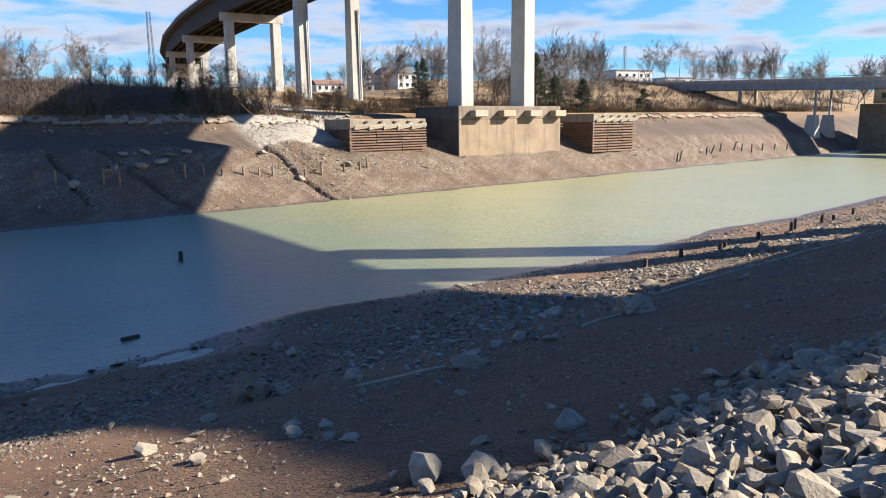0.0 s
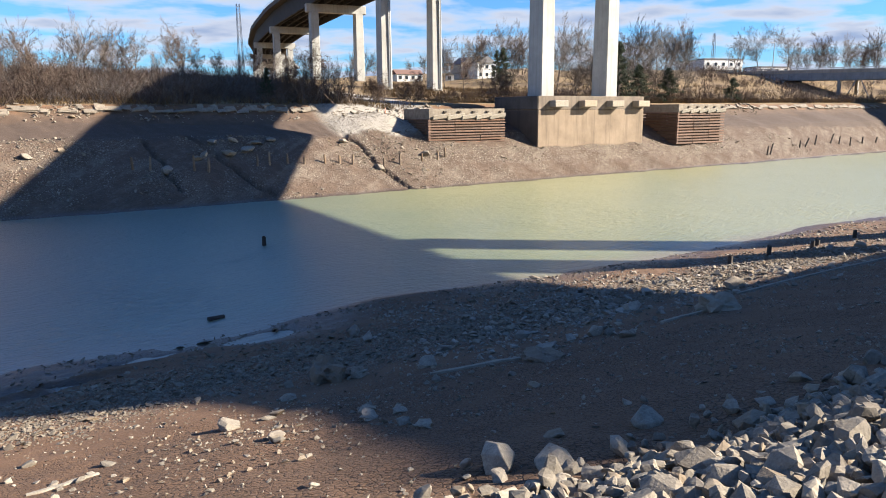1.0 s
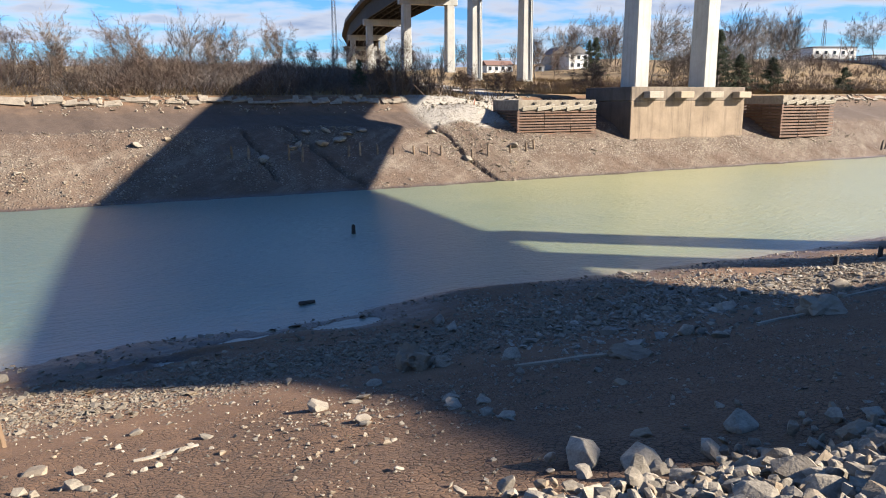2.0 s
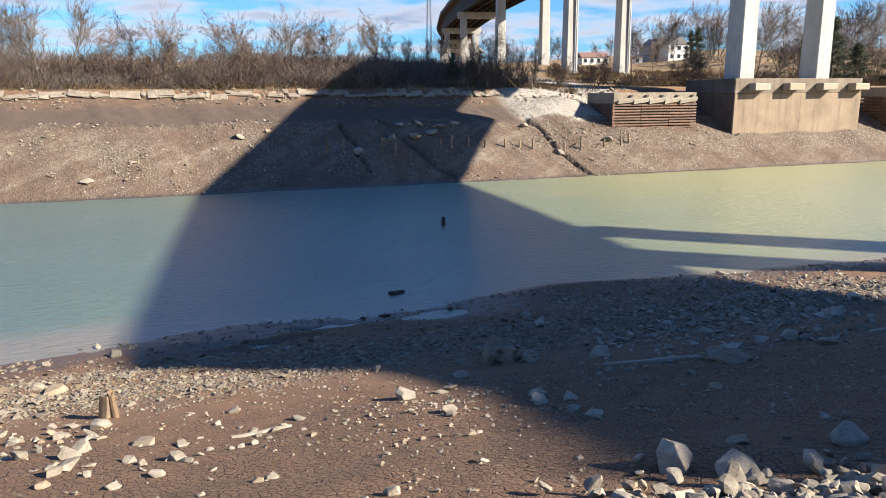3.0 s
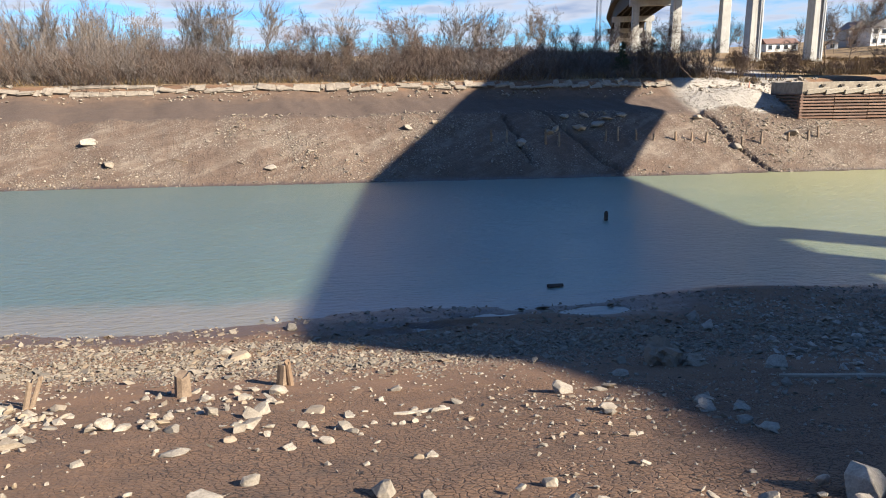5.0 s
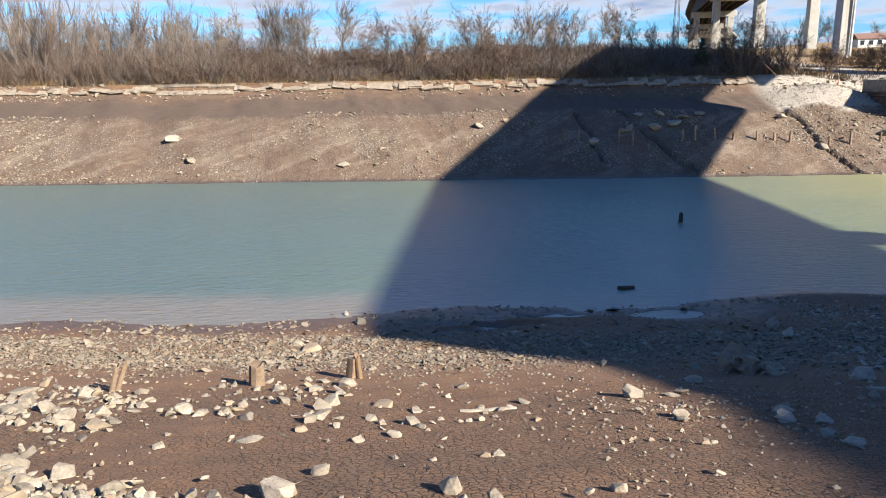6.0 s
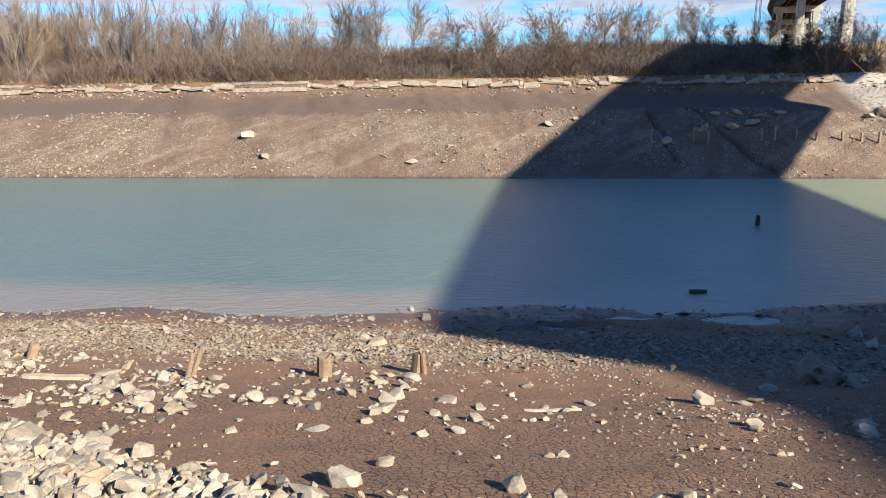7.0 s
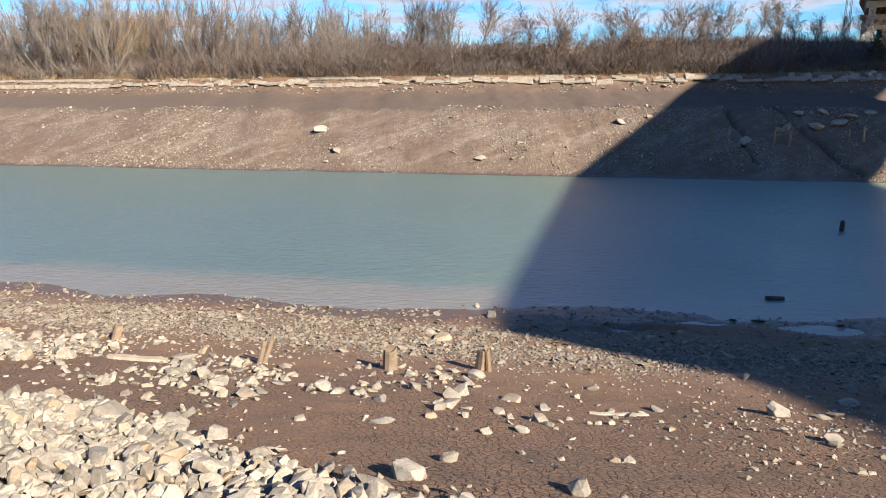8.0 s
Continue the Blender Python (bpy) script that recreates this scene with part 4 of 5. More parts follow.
for x, y, r, h, lx in ((-15.6, 18.8, 0.16, 0.5, 0.3), (-9.6, 17.1, 0.08, 0.72, 0.25), (-9.5, 17.2, 0.07, 0.8, 0.38), (-5.9, 17.8, 0.22, 0.62, 0.0), (-3.45, 18.9, 0.19, 0.6, 0.1), (-3.2, 18.8, 0.10, 0.7, -0.1)):
    build_post(x, y, r, h, (lx, 0.1), old_wood, "split weathered stump of an old pile in gravel")
for x, y, h in ((23.7, 24.7, 0.55), (36.8, 25.5, 0.9), (40.9, 25.6, 1.15), (45.5, 25.4, 0.9), (47.0, 25.9, 0.7), (52.4, 26.2, 0.9), (57.7, 26.1, 1.2), (59.0, 26.4, 1.3), (65.8, 27.1, 1.1), (68.0, 27.0, 0.8), (74.4, 27.8, 1.1)):
    build_post(x, y, 0.15, 0.62 * h, (0.12, 0.05), dark_wood, "dark rotten pile stump standing in shore gravel", "shore piles")
build_post(16.5, 51.8, 0.18, 0.8, (0.02, 0), dark_wood, "dark pile stump standing out of the water")
for x, y, h in ((33.3, 85.8, 0.9), (38.0, 85.3, 1.1), (39.8, 85.1, 1.3), (44.3, 84.7, 1.1), (46.7, 84.5, 1.4), (50.5, 85.0, 1.1), (53.5, 85.6, 1.2), (54.9, 85.8, 1.3), (12.6, 85.4, 1.4), (14.5, 85.3, 1.6), (19.2, 84.7, 1.7), (20.8, 84.5, 1.7), (27.0, 85.5, 1.3), (28.6, 85.6, 1.6), (31.0, 85.8, 1.2), (36.0, 85.5, 1.1)):
    build_post(x, y, 0.15, h, (0.05 * math.sin(x), 0.05), old_wood, "thin weathered pile standing on the muddy bank", "far bank piles")
for x, y, h in ((129.5, 83.1, 2.4), (131, 83.4, 2.8), (144, 85.1, 2.0), (147, 85.6, 2.3), (152, 86.4, 2.6), (158, 86.3, 2.8), (161, 86, 2.2), (165, 85.6, 2.5), (171, 86, 2.0), (178, 86.4, 1.9), (184, 86, 2.2)):
    build_post(x, y, 0.17, 0.75 * h, (0.55 + 0.3 * math.sin(3 * x), 0.1), dark_wood, "dark leaning pile on the muddy bank", "leaning piles")


def build_timber(a, b, w, h, mat, label, name="timber"):
    a, b = Vector((*a, ground_at(*a))), Vector((*b, ground_at(*b)))
    rng = random.Random(int(a.x * 13))
    n, bm = 9, bmesh.new()
    side = (b - a).cross(Vector((0, 0, 1))).normalized()
    rings = []
    for i in range(n):
        c = a.lerp(b, i / (n - 1)) + side * rng.uniform(-0.03, 0.03)
        c.z = ground_at(c.x, c.y) + 0.3 * h
        k = 0.7 if i in (0, n - 1) else rng.uniform(0.85, 1.1)
        rings.append([c + side * w * 0.5 * k * u + Vector((0, 0, h * 0.5 * k * v)) for u, v in ((-1, -0.7), (-0.8, 1), (0.8, 1), (1, -0.7))])
    loft(bm, rings)
    bmesh.ops.recalc_face_normals(bm, faces=bm.faces[:])
    me = bpy.data.meshes.new(name)
    bm.to_mesh(me)
    bm.free()
    me.materials.append(mat)
    tagged(new(name, me), label, "timber", "old timbers on the bank")


POLE = "long bleached timber lying half buried on the bank"
build_timber((10.0, 16.6), (13.0, 15.2), 0.16, 0.10, bleached_wood, POLE)
build_timber((19.3, 16.0), (23.4, 16.0), 0.13, 0.10, bleached_wood, POLE)
build_timber((26.9, 18.2), (39.7, 18.3), 0.16, 0.12, bleached_wood, POLE)
build_timber((40.0, 18.4), (56.0, 18.9), 0.16, 0.12, bleached_wood, POLE)
build_timber((-0.3, 14.7), (1.0, 14.8), 0.10, 0.06, bleached_wood, "short bleached plank half buried in mud")
build_timber((-13.6, 15.9), (-12.0, 16.3), 0.26, 0.14, bleached_wood, "short bleached plank half buried in mud")
build_timber((-25.3, 83.5), (-23.3, 82.9), 0.2, 0.2, old_wood, "weathered pole lying on the far bank")
build_timber((-17.5, 82.5), (-16.6, 81.9), 0.2, 0.2, old_wood, "weathered pole lying on the far bank")


def build_log():
    bm = bmesh.new()
    bmesh.ops.create_cone(bm, cap_ends=True, segments=10, radius1=0.13, radius2=0.09, depth=0.85, matrix=pose(0, 0, 0, 0, 90, 12))
    me = bpy.data.meshes.new("log")
    bm.to_mesh(me)
    bm.free()
    me.materials.append(dark_wood)
    ob = new("log", me)
    ob.location = (8.2, 34.0, 0.06)
    tagged(ob, "short dark log floating in shallow water", "log")


build_log()


# ---- vegetation ----
class Twigs:
    """Gathers tapered three-sided shoots for one mesh."""

    def __init__(self):
        self.v, self.f = [], []

    def shoot(self, a, b, r0, r1, sides=3):
        d = b - a
        if d.length < 1e-4:
            return
        u = d.orthogonal().normalized()
        w = d.normalized().cross(u)
        n = len(self.v)
        for c, r in ((a, r0), (b, r1)):
            for i in range(sides):
                t = math.tau * i / sides
                self.v.append(c + u * (r * math.cos(t)) + w * (r * math.sin(t)))
        for i in range(sides):
            j = (i + 1) % sides
            self.f.append((n + i, n + j, n + sides + j, n + sides + i))

    def mesh(self, name, mat):
        return mesh_from(name, [p[:] for p in self.v], self.f, mat)


def grow(rng, trunk, crown, at, way, length, r, level, levels, spread, thin, limbs=(3, 4)):
    """One limb of a bare tree in a few bends, with its side limbs."""
    steps = 4 if level < 2 else 2
    p, d = at, way.normalized()
    for s in range(steps):
        d = (d + Vector((rng.gauss(0, 1), rng.gauss(0, 1), rng.gauss(0, 1))) * 0.075 + Vector((0, 0, 0.06))).normalized()
        q = p + d * (length / steps)
        r0, r1 = r * (1 - 0.65 * s / steps), r * (1 - 0.65 * (s + 1) / steps)
        (trunk if level < 2 else crown).shoot(p, q, max(r0, thin), max(r1, thin * 0.7), 6 if level == 0 else 4 if level == 1 else 3)
        if level < levels and (s > 0 or level > 0):
            for _ in range(rng.choice(limbs) if level == 0 else 2):
                a = rng.uniform(0, math.tau)
                side = (d.orthogonal().normalized() * math.cos(a) + d.cross(d.orthogonal().normalized()) * math.sin(a))
                grow(rng, trunk, crown, p.lerp(q, rng.random()), d * (1.1 - spread) + side * spread, length * rng.uniform(0.42, 0.62), r1 * 0.55, level + 1, levels, spread, thin, limbs)
        p = q


def make_tree(seed, height, spread, twig, thin=0.02, levels=3, stems=1, limbs=(3, 4)):
    rng = random.Random(seed)
    trunk, crown = Twigs(), Twigs()
    for k in range(stems):
        lean = Vector((rng.gauss(0, 0.12 if stems == 1 else 0.3), rng.gauss(0, 0.12 if stems == 1 else 0.3), 1))
        grow(rng, trunk, crown, Vector((rng.gauss(0, 0.1), rng.gauss(0, 0.1), -0.3)), lean, height * rng.uniform(0.8, 1.0) * 0.75, height * 0.008 + 0.025, 0, levels, spread, thin, limbs)
    return trunk.mesh("trunk", bark if twig is not twig_grey else twig_grey), crown.mesh("crown", twig)


def plant(name, meshes, x, y, s, label, category, group, turn):
    top = empty(name, (x, y, ground_at(x, y)), label, category, group, turn=turn)
    top.scale = (s, s, s)
    for nm, me in zip(("trunk", "crown"), meshes):
        ob = new(nm, me)
        ob.parent = top
    return top


BARE = "leafless tree with fine grey-brown branches among brush"
trees = [make_tree(1, 10, 0.46, twig_grey, 0.016, 4), make_tree(2, 11, 0.38, twig_grey, 0.016, 4), make_tree(3, 9, 0.55, twig_brown, 0.016, 4), make_tree(5, 12, 0.36, twig_grey, 0.016, 4, 2), make_tree(6, 8, 0.6, twig_brown, 0.016, 4, 3), make_tree(7, 12, 0.26, twig_grey, 0.022, 3, 2, (1, 2)), make_tree(8, 12, 0.22, twig_grey, 0.022, 3, 3, (1, 2)), make_tree(9, 11, 0.3, twig_brown, 0.02, 3, 1, (2, 3))]
broad = [make_tree(11, 16, 0.6, twig_grey, 0.018, 4, 1, (3, 4)), make_tree(12, 16, 0.55, twig_grey, 0.018, 4, 1, (3, 4))]


def az_place(deg, dist):
    """A place by its bearing from the walk; never nearer than the far rim."""
    dist = max(dist, 105.5 / math.cos(radians(deg)))
    return dist * math.sin(radians(deg)), dist * math.cos(radians(deg))


def build_trees():
    rng = random.Random(17)
    # the wood behind the brush: degrees from straight across (to the right), distance, height
    for k in range(96):
        deg = -50 + 31 * (k + rng.random()) / 96
        d = rng.uniform(118, 165)
        h = rng.uniform(9.5, 14) * (1.05 if deg < -28 else 0.8)
        x, y = az_place(deg, d)
        i = rng.choice((5, 6, 7, 6, 1))
        plant("bare_tree", trees[i], x, y, h / (10, 11, 9, 12, 8, 12, 12, 11)[i], BARE, "tree", "bare trees", rng.uniform(0, 360))
    single = [(-11.5, 104, 8.5, 1), (-7.5, 108, 7.5, 2), (-3.6, 106, 9.0, 1), (-2.2, 106, 7.5, 4), (-14.5, 125, 11, 3), (-13.2, 128, 12, 3), (-15.8, 122, 10, 1), (-17.0, 128, 11, 0), (-9.8, 140, 12, 1), (-5.5, 116, 8.5, 2), (0.8, 118, 9, 2), (2.0, 122, 9.5, 0), (3.2, 110, 7.5, 4),
              (6.0, 135, 10, 3), (7.2, 138, 9, 2), (8.4, 128, 8, 2), (4.5, 125, 9, 0), (12.5, 150, 11, 2), (21.5, 108, 8.5, 2), (20.8, 112, 6.5, 4), (23.2, 112, 6, 1), (24.0, 115, 6, 1), (24.6, 110, 5.5, 1), (36.8, 115, 6.5, 4), (30.0, 118, 5.5, 4), (27.0, 120, 5, 4)]
    for deg, d, h, i in single:
        x, y = az_place(deg, d)
        plant("bare_tree", trees[i], x, y, h / (10, 11, 9, 12, 8, 12, 12, 11)[i], BARE, "tree", "bare trees", rng.uniform(0, 360))
    for k in range(34):
        deg = 32.5 + 19.5 * (k + rng.random()) / 34
        d = rng.uniform(165, 300)
        x, y = az_place(deg, d)
        i = rng.choice((0, 1, 2, 2, 3))
        plant("bare_tree", trees[i], x, y, rng.uniform(9, 15) * d / 230 / (10, 11, 9, 12, 8)[i], BARE, "tree", "bare trees", rng.uniform(0, 360))
    for deg, d, h, i in ((56.3, 300, 19, 0), (58.2, 305, 20, 1), (49.0, 170, 15, 0), (47.2, 168, 14, 1), (43.0, 172, 14, 0), (41.5, 180, 14, 1), (50.2, 165, 13, 1), (54.6, 280, 15, 1), (46.5, 175, 13, 1), (48.2, 180, 14, 0), (51.0, 172, 12, 0), (44.2, 176, 13, 1)):
        x, y = az_place(deg, d)
        plant("broad_tree", broad[i], x, y, h / 16, "broad bare tree with a dense rounded crown of twigs", "tree", "broad bare trees", rng.uniform(0, 360))
    for k in range(26):
        deg = 58 + 14 * (k + rng.random()) / 26
        d = rng.uniform(270, 420)
        x, y = az_place(deg, d)
        i = rng.choice((0, 1, 2))
        plant("bare_tree", trees[i], x, y, rng.uniform(9, 15) / 9, BARE, "tree", "bare trees", rng.uniform(0, 360))
    for k in range(22):
        deg = 9 + 22 * (k + rng.random()) / 22
        d = rng.uniform(240, 360)
        x, y = az_place(deg, d)
        i = rng.choice((0, 1, 2))
        plant("bare_tree", trees[i], x, y, rng.uniform(7, 11) / 9, BARE, "tree", "bare trees", rng.uniform(0, 360))
    gold = make_tree(21, 11, 0.7, twig_gold, 0.03, 3, 5)
    for deg, d in ((-37.5, 150), (-39.5, 152), (-35.5, 156)):
        x, y = az_place(deg, d)
        plant("willow", gold, x, y, 1.0, "bare willow with dense golden twigs", "tree", "willows", deg * 7)


build_trees()


def make_conifer(seed, height, width, mat, n=2600):
    """Sprays of short needles on drooping boughs, with gaps between."""
    rng = random.Random(seed)
    trunk, leaf = Twigs(), Twigs()
    trunk.shoot(Vector((0, 0, -0.3)), Vector((0, 0, height)), height * 0.02 + 0.03, 0.02, 6)
    boughs = int(height * 9)
    for b in range(boughs):
        t = (b + rng.random()) / boughs
        z = height * (0.06 + 0.94 * t)
        reach = width * 0.5 * (1 - t) ** 0.8 * rng.uniform(0.55, 1.15) + 0.15
        a = rng.uniform(0, math.tau)
        tip = Vector((math.cos(a) * reach, math.sin(a) * reach, z + reach * rng.uniform(-0.05, 0.3)))
        root = Vector((0, 0, z))
        trunk.shoot(root, tip, 0.03, 0.01)
        for k in range(n // boughs):
            p = root.lerp(tip, rng.uniform(0.25, 1.0)) + Vector((rng.gauss(0, 0.12), rng.gauss(0, 0.12), rng.gauss(0, 0.10))) * (0.5 + width * 0.12)
            q = p + Vector((rng.gauss(0, 1), rng.gauss(0, 1), rng.gauss(0.3, 0.6))).normalized() * rng.uniform(0.2, 0.45)
            leaf.shoot(p, q, 0.05, 0.015)
    return trunk.mesh("trunk", bark), leaf.mesh("crown", mat)


def build_conifers():
    tall, wide = make_conifer(1, 12, 8.5, needles, 6500), make_conifer(2, 8, 8.5, needles, 5200)
    pine, cedar = make_conifer(3, 5.5, 6.0, needles, 2200), make_conifer(4, 3.4, 2.4, needles_rust, 2600)
    for m, deg, d, s, label in ((tall, 46.3, 148, 1.0, "tall dark green spruce beside bare trees"), (wide, 47.8, 150, 0.95, "dark green conifer among bare trees"), (wide, 50.0, 152, 0.9, "dark green conifer among bare trees"), (wide, 45.2, 146, 0.6, "dark green conifer among bare trees"), (tall, 37.3, 215, 0.95, "dark green spruce behind the house"), (tall, 36.8, 235, 0.8, "dark green spruce behind the house"),
                                (pine, 54.6, 128, 1.0, "low spreading pine above the bank"), (cedar, -22.9, 109, 1.0, "small rust-brown cedar in the brush"), (cedar, -4.5, 124, 0.85, "small rust-brown cedar in the brush"), (tall, 18.6, 108, 0.42, "small dark conifer in the shaded brush"), (cedar, -31.0, 108, 0.8, "small rust-brown cedar in the brush")):
        x, y = az_place(deg, d)
        plant("conifer", m, x, y, s, label, "tree", "conifers", deg * 11)


build_conifers()


def build_brush():
    """The thicket of bare shrubs above the rim, as one mass for each colour."""
    rng = random.Random(41)

    def shrub(tw, x, y, h, n, wide):
        z = ground_at(x, y)
        for _ in range(n):
            a = Vector((x + rng.gauss(0, wide * 0.3), y + rng.gauss(0, wide * 0.3), z - 0.1))
            d = Vector((rng.gauss(0, 0.55), rng.gauss(0, 0.55), 1)).normalized()
            m = a + d * h * rng.uniform(0.3, 0.6)
            e = m + (d + Vector((rng.gauss(0, 0.35), rng.gauss(0, 0.35), 0.1))).normalized() * h * rng.uniform(0.25, 0.5)
            tw.shoot(a, m, 0.04, 0.03)
            tw.shoot(m, e, 0.03, 0.014)
            for _k in range(4):
                p = m.lerp(e, rng.uniform(-0.5, 0.8))
                tw.shoot(p, p + (d + Vector((rng.gauss(0, 0.7), rng.gauss(0, 0.7), rng.gauss(0.1, 0.3)))) * h * rng.uniform(0.12, 0.3), 0.022, 0.010)

    brown, grey, grass = Twigs(), Twigs(), Twigs()
    for k in range(1350):
        x = rng.uniform(-125, 47)
        depth = rng.random() ** 1.5
        y = 103.0 + depth * 34
        clump = float(fbm(np.array([x]), np.array([y]), 9.0, 3, 91)[0])
        h = rng.uniform(2.0, 4.6) * (1.3 if x < -40 else 1.0) * min(1.5, max(0.3, 0.75 + 1.5 * clump))
        shrub(brown if rng.random() < 0.6 else grey, x, y, h, 16, 1.2 + h * 0.9)
    for k in range(120):
        x = rng.uniform(-150, -38)
        shrub(brown if rng.random() < 0.4 else grey, x, rng.uniform(112, 150), rng.uniform(4.5, 8.0), 18, 4.0)
    for k in range(170):
        x = rng.uniform(-125, 40)
        shrub(brown if rng.random() < 0.5 else grey, x, rng.uniform(108, 145), rng.uniform(3.6, 7.0) * (1.15 if x < -45 else 0.85), 14, 3.4)
    for k in range(330):
        x = rng.uniform(4, 50)
        shrub(brown if rng.random() < 0.7 else grey, x, rng.uniform(103.5, 170), rng.uniform(2.4, 5.2), 16, 3.4)
    for k in range(260):
        deg, d = rng.uniform(52, 68), rng.uniform(170, 320)
        x, y = az_place(deg, d)
        shrub(brown if rng.random() < 0.8 else grey, x, y, rng.uniform(1.6, 3.6), 12, 4.0)
    for k in range(130):
        x = rng.uniform(122, 215)
        shrub(brown if rng.random() < 0.7 else grey, x, rng.uniform(104, 150), rng.uniform(1.2, 2.8), 12, 2.5)
    for k in range(90):
        deg, d = rng.uniform(32, 52), rng.uniform(128, 170)
        x, y = az_place(deg, d)
        shrub(brown, x, y, rng.uniform(1.5, 4.0) if deg > 39 else rng.uniform(0.8, 1.8), 12, 3)

    def tuft(x, y, h, n):
        z = ground_at(x, y)
        for _ in range(n):
            a = Vector((x + rng.gauss(0, 0.4), y + rng.gauss(0, 0.4), z - 0.05))
            grass.shoot(a, a + Vector((rng.gauss(0, 0.3), rng.gauss(0, 0.3), 1)) * h * rng.uniform(0.6, 1.2), 0.035, 0.01)

    for k in range(1300):
        x = rng.uniform(-115, 60)
        tuft(x, 102.6 + rng.random() ** 2 * 22, rng.uniform(0.4, 1.1), 9)
    for k in range(3200):
        deg, d = rng.uniform(26, 66), rng.uniform(115, 215)
        x, y = az_place(deg, d)
        if y > 102.5 and not (52 < x < 64 and y < 150) and not (71 < x < 101 and y < 101):
            tuft(x, y, rng.uniform(0.5, 1.2), 9)
    for nm, tw, mat, label in (("brush", brown, twig_brown, "dense brown leafless brush above the canal rim"), ("scrub", grey, twig_grey, "pale grey leafless scrub above the canal rim"), ("tall_grass", grass, dry_grass, "dry straw-coloured tall grass")):
        tagged(new(nm, tw.mesh(nm, mat)), label, "vegetation", kind="stuff")


build_brush()


# ---- the low bridge and the far buildings ----
def build_low_bridge():
    top = empty("low_bridge", (215, 110, 14), "low grey steel girder bridge on concrete piers", "bridge")
    inv = top.matrix_world.inverted()

    def fix(ob):
        ob.matrix_parent_inverse = inv
        return ob

    def zt(y):
        return 20.0 + (y - 76) * 0.028

    def run(name, x, half, dz0, dz1, y0, y1, mat, label=""):
        rings = [[(x - half, y, zt(y) + dz0), (x + half, y, zt(y) + dz0), (x + half, y, zt(y) + dz1), (x - half, y, zt(y) + dz1)] for y in np.linspace(y0, y1, 6)]
        bm = loft(bmesh.new(), rings)
        bmesh.ops.recalc_face_normals(bm, faces=bm.faces[:])
        return fix(part(name, bm, mat, top, label))

    run("road_slab", 219, 5.5, -0.5, 0.0, 40, 190, grey_concrete)
    for x in (213.9, 217.3, 220.7, 224.1):
        run("girder", x, 0.25, -2.6, -0.5, 40, 149, bridge_steel, "grey painted plate girder")
    for x in (213.7, 224.3):
        run("kerb", x, 0.2, 0.0, 0.45, 40, 190, grey_concrete)
        run("rail", x, 0.06, 0.9, 1.05, 40, 190, galvanised)
    for y in np.arange(44, 190, 3.0):
        fix(part("rail_post", boxed((213.7, y, zt(y) + 0.6), (0.12, 0.12, 0.9)), galvanised, top))
    for y in np.arange(60, 149, 6.0):
        fix(part("stiffener", boxed((213.58, y, zt(y) - 1.55), (0.12, 0.2, 2.0)), bridge_steel, top))
    for y in (134, 116):
        for x in (214, 224):
            fix(part("leg", tapered(bmesh.new(), x, y, ground_at(x, y) - 0.5, zt(y) - 2.6, 0.9, 0.9, 0.8, 0.8), grey_concrete, top))
    for x in (209.5, 219.5):
        z = ground_at(x, 91.3)
        fix(part("pier", tapered(bmesh.new(), x, 91.3, z - 1.0, z + 5.6, 4.2, 3.6, 2.4, 2.2), pale_concrete, top, "tapered pale concrete pier"))
        fix(part("steel_leg", boxed((x + 1, 91.3, (z + 5.6 + zt(91) - 2.6) / 2), (0.5, 0.5, zt(91) - 2.6 - z - 5.6)), bridge_steel, top))
    for y in (136.5, 110.5, 97.5):
        for s in (-1, 1):
            fix(part("brace", boxed((0, 0, 0), (0.2, 0.2, 6.5), 0, Matrix.Translation((214, y + s * 2, zt(y) - 5.2)) @ Matrix.Rotation(radians(s * 28), 4, "X")), bridge_steel, top))
    run("abutment", 233, 9.0, -20.0, -16.9 + 10.2, 62, 84.5, dark_concrete, "dark stained concrete abutment")
    fix(part("control_house", boxed((231, 76, 15.6), (9, 12, 4.0), 0.1), grey_concrete, top, "small grey control house on the abutment"))
    fix(part("roof", boxed((231, 76, 17.85), (10, 13, 0.5), 0.05), roof_grey, top))
    for k in range(3):
        fix(part("window", boxed((226.46, 72.5 + k * 3.4, 15.9), (0.1, 1.6, 1.5)), window_dark, top))
    for k in range(7):
        m = Matrix.Translation((222 + 0.2 * k, 78 - 1.6 * k, zt(76) + 2.4 - 0.55 * k))
        fix(part("stair_rail", boxed((0, 0, 0), (0.12, 2.0, 0.12), 0, m @ Matrix.Rotation(radians(18), 4, "X")), rail_green, top))


build_low_bridge()


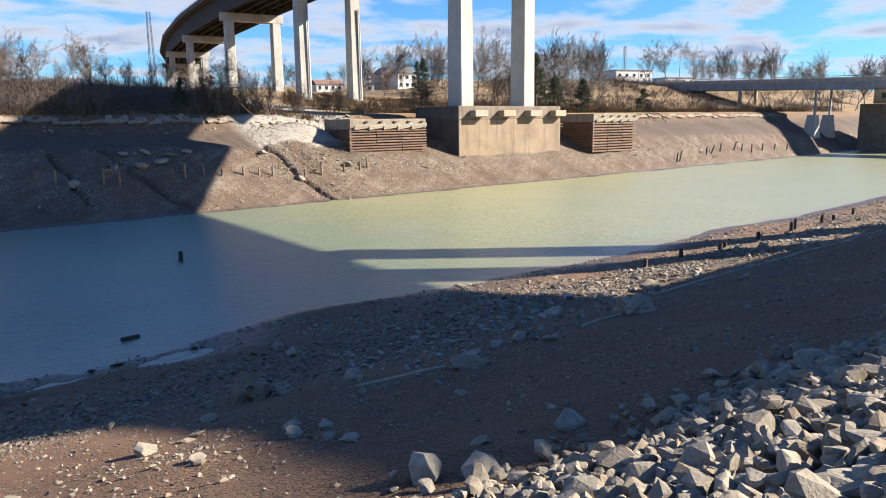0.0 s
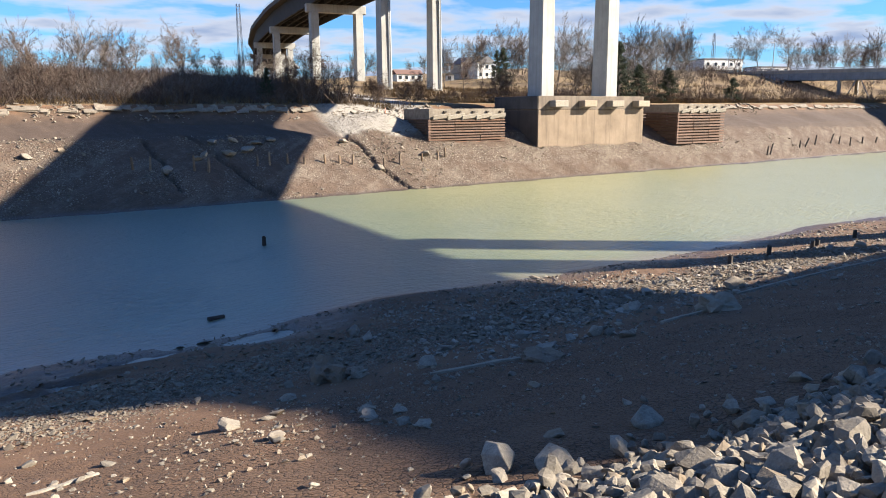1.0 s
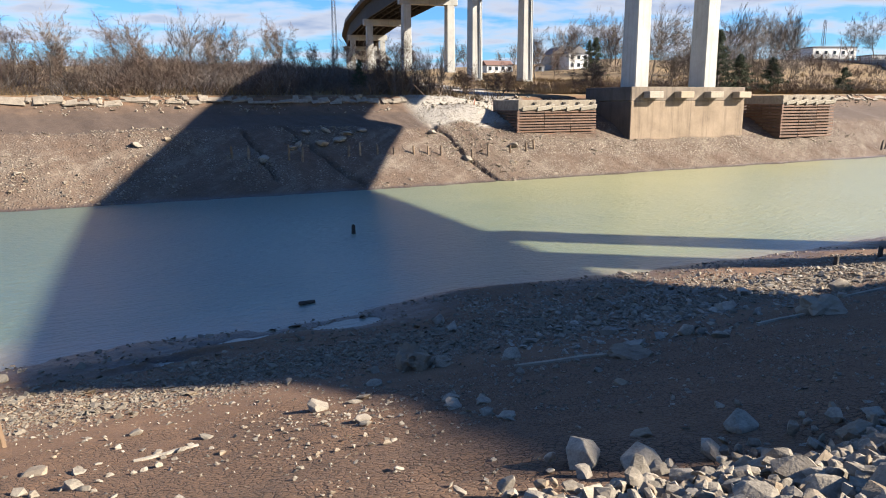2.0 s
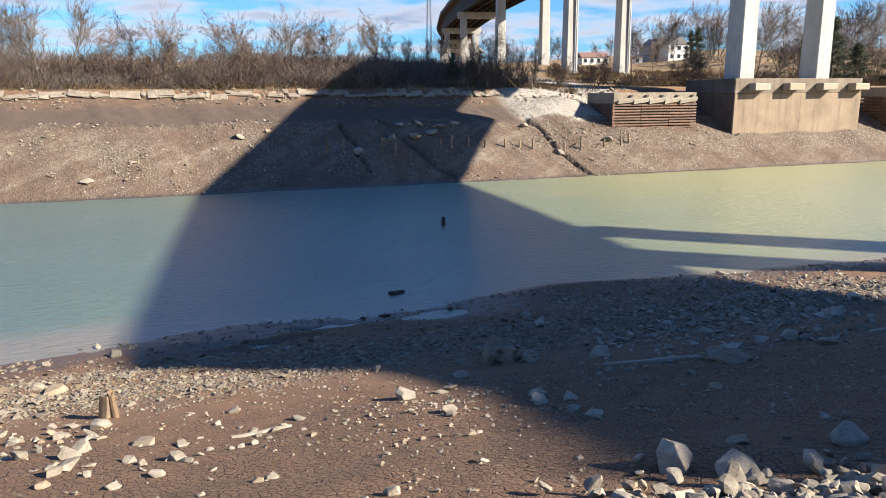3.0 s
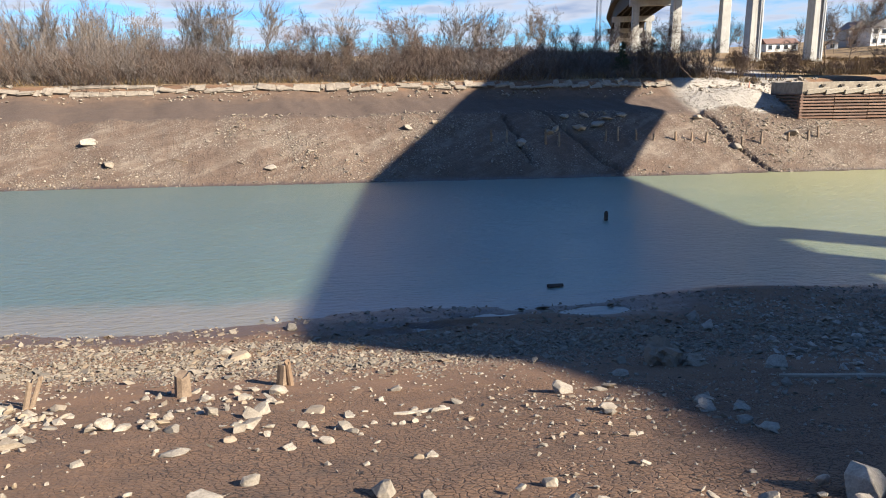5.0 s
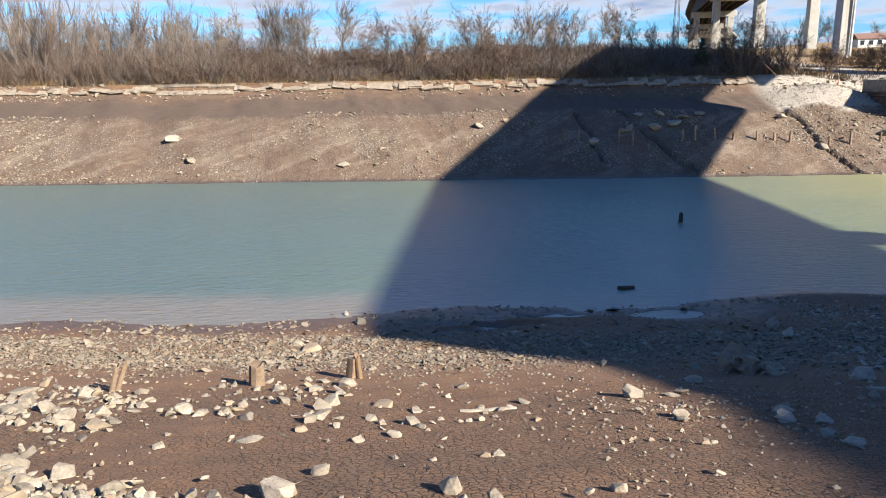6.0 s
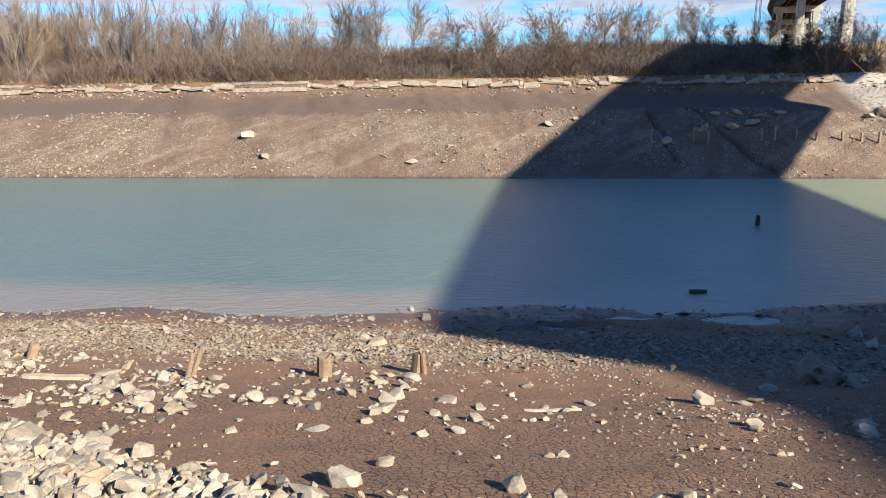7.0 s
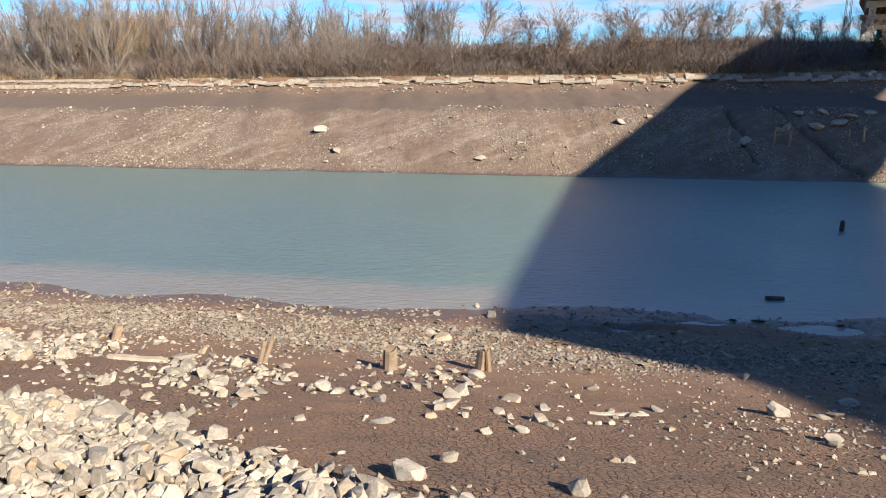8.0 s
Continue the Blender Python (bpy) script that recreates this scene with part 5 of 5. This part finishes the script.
def build_house(name, x, y, w, d, h, rise, wall, roof, label, windows=3, turn=0.0):
    z = ground_at(x, y) - 0.3
    top = empty(name, (x, y, z), label, "house", turn=turn)
    part("wall", boxed((0, 0, h / 2), (w, d, h), 0.03), wall, top)
    bm = bmesh.new()
    ov = 0.4
    ring = lambda q: [(-w / 2 - ov, q, h), (w / 2 + ov, q, h), (0, q, h + rise)]
    if rise < 0.6:
        box(bm, (0, 0, h + 0.2), (w + 0.4, d + 0.4, 0.4))
    else:
        loft(bm, [[(p[0], p[1], p[2]) for p in ring(-d / 2 - ov)], [(p[0], p[1], p[2]) for p in ring(d / 2 + ov)]])
        bmesh.ops.rotate(bm, cent=(0, 0, 0), matrix=Matrix.Rotation(radians(90), 3, "Z"), verts=bm.verts[:]) if w > d * 1.3 else None
        if w > d * 1.3:
            for v in bm.verts:
                v.co.x *= (w + 2 * ov) / (d + 2 * ov)
                v.co.y *= (d + 2 * ov) / (w + 2 * ov)
    bmesh.ops.recalc_face_normals(bm, faces=bm.faces[:])
    part("roof", bm, roof, top)
    storeys = 2 if h > 4.5 else 1
    for s in range(storeys):
        for k in range(windows):
            wx = -w / 2 + w * (k + 0.5) / windows
            win = part("window", boxed((wx, -d / 2 - 0.05, h * (s + 0.55) / storeys), (1.1, 0.14, 1.3)), window_dark, top)
            part("sill", boxed((wx, -d / 2 - 0.10, h * (s + 0.55) / storeys - 0.75), (1.4, 0.25, 0.12)), white_siding, win)


hx, hy = az_place(35.6, 262)
build_house("house", hx, hy, 7.6, 8, 5.4, 2.6, white_siding, roof_grey, "two-storey white house with grey gable roof", 3, -8)
hx, hy = az_place(34.2, 268)
build_house("house", hx, hy, 7.0, 9, 5.4, 2.8, plain("grey_siding", (0.30, 0.30, 0.30)), roof_grey, "grey house with a steep gable roof", 2, -8)
hx, hy = az_place(29.6, 262)
build_house("bungalow", hx, hy, 10, 6, 2.6, 1.8, white_siding, roof_brown, "low white bungalow with brown roof", 4, -8)
hx, hy = az_place(33.0, 258)
build_house("shed", hx, hy, 3, 3, 2.0, 1.2, white_siding, roof_grey, "small white garden shed", 1, -30)
hx, hy = az_place(52.9, 330)
build_house("warehouse", hx, hy, 18, 20, 4.2, 0.3, white_siding, roof_grey, "long flat-roofed white warehouse", 5, -20)
hx, hy = az_place(56.8, 380)
build_house("warehouse", hx, hy, 18, 10, 3.2, 0.3, white_siding, roof_grey, "low flat-roofed white warehouse", 4, -20)


def build_mast(deg, d, h, w, label):
    x, y = az_place(deg, d)
    tw = Twigs()
    for i in range(4):
        a = math.tau * (i + 0.5) / 4
        c = Vector((math.cos(a), math.sin(a), 0)) * w
        tw.shoot(c, c * 0.55 + Vector((0, 0, h)), 0.10 * w, 0.08 * w)
    n = int(h / 2.4)
    for k in range(n):
        for i in range(4):
            a, b = math.tau * (i + 0.5) / 4, math.tau * (i + 1.5) / 4
            k0, k1 = 1 - 0.45 * k / n, 1 - 0.45 * (k + 1) / n
            tw.shoot(Vector((math.cos(a) * w * k0, math.sin(a) * w * k0, h * k / n)), Vector((math.cos(b) * w * k1, math.sin(b) * w * k1, h * (k + 1) / n)), 0.05 * w, 0.05 * w)
    ob = new("lattice_mast", tw.mesh("lattice_mast", galvanised))
    ob.location = (x, y, ground_at(x, y))
    tagged(ob, label, "mast")


build_mast(16.8, 480, 50, 2.3, "tall grey steel lattice mast beyond the brush")
build_mast(53.1, 420, 22, 1.2, "grey steel lattice mast behind the warehouse")


def build_lamp(deg, d, h, arm=True):
    x, y = az_place(deg, d)
    z = ground_at(x, y) if d > 260 else 20.5
    top = empty("street_lamp", (x, y, z), "slim grey street lamp beside the road", "lamp post", "street lamps")
    bm = bmesh.new()
    bmesh.ops.create_cone(bm, cap_ends=True, segments=8, radius1=0.18, radius2=0.09, depth=h, matrix=Matrix.Translation((0, 0, h / 2)))
    part("pole", bm, galvanised, top)
    if arm:
        part("arm", boxed((-0.9, 0, h), (1.9, 0.1, 0.1), 0.02), galvanised, top)
        part("head", boxed((-1.9, 0, h - 0.05), (0.7, 0.3, 0.14), 0.04), galvanised, top)


for deg, d, h, arm in ((57.2, 262, 10.5, True), (63.6, 300, 11, True), (68.2, 290, 13, False), (69.2, 300, 11, False), (70.1, 300, 9.5, False), (55.0, 300, 9, True), (54.2, 310, 8.5, False)):
    build_lamp(deg, d, h, arm)


def build_cone(x, y):
    top = empty("traffic_cone", (x, y, ground_at(x, y)), "faded orange traffic cone on pale gravel", "traffic cone")
    bm = bmesh.new()
    bmesh.ops.create_cone(bm, cap_ends=True, segments=12, radius1=0.2, radius2=0.05, depth=0.9, matrix=Matrix.Translation((0, 0, 0.5)))
    part("cone", bm, cone_orange, top)
    part("base", boxed((0, 0, 0.04), (0.5, 0.5, 0.08), 0.02), dark_wood, top)


build_cone(52.0, 98.6)
# unseen building, added only to cast shade on the right of the near bank
build_house("shade_caster", 92, -8, 96, 15, 12.5, 0.3, plain("tan_siding", (0.42, 0.38, 0.32)), roof_grey, "long plain tan block, unseen, added to shade the near bank", 12)
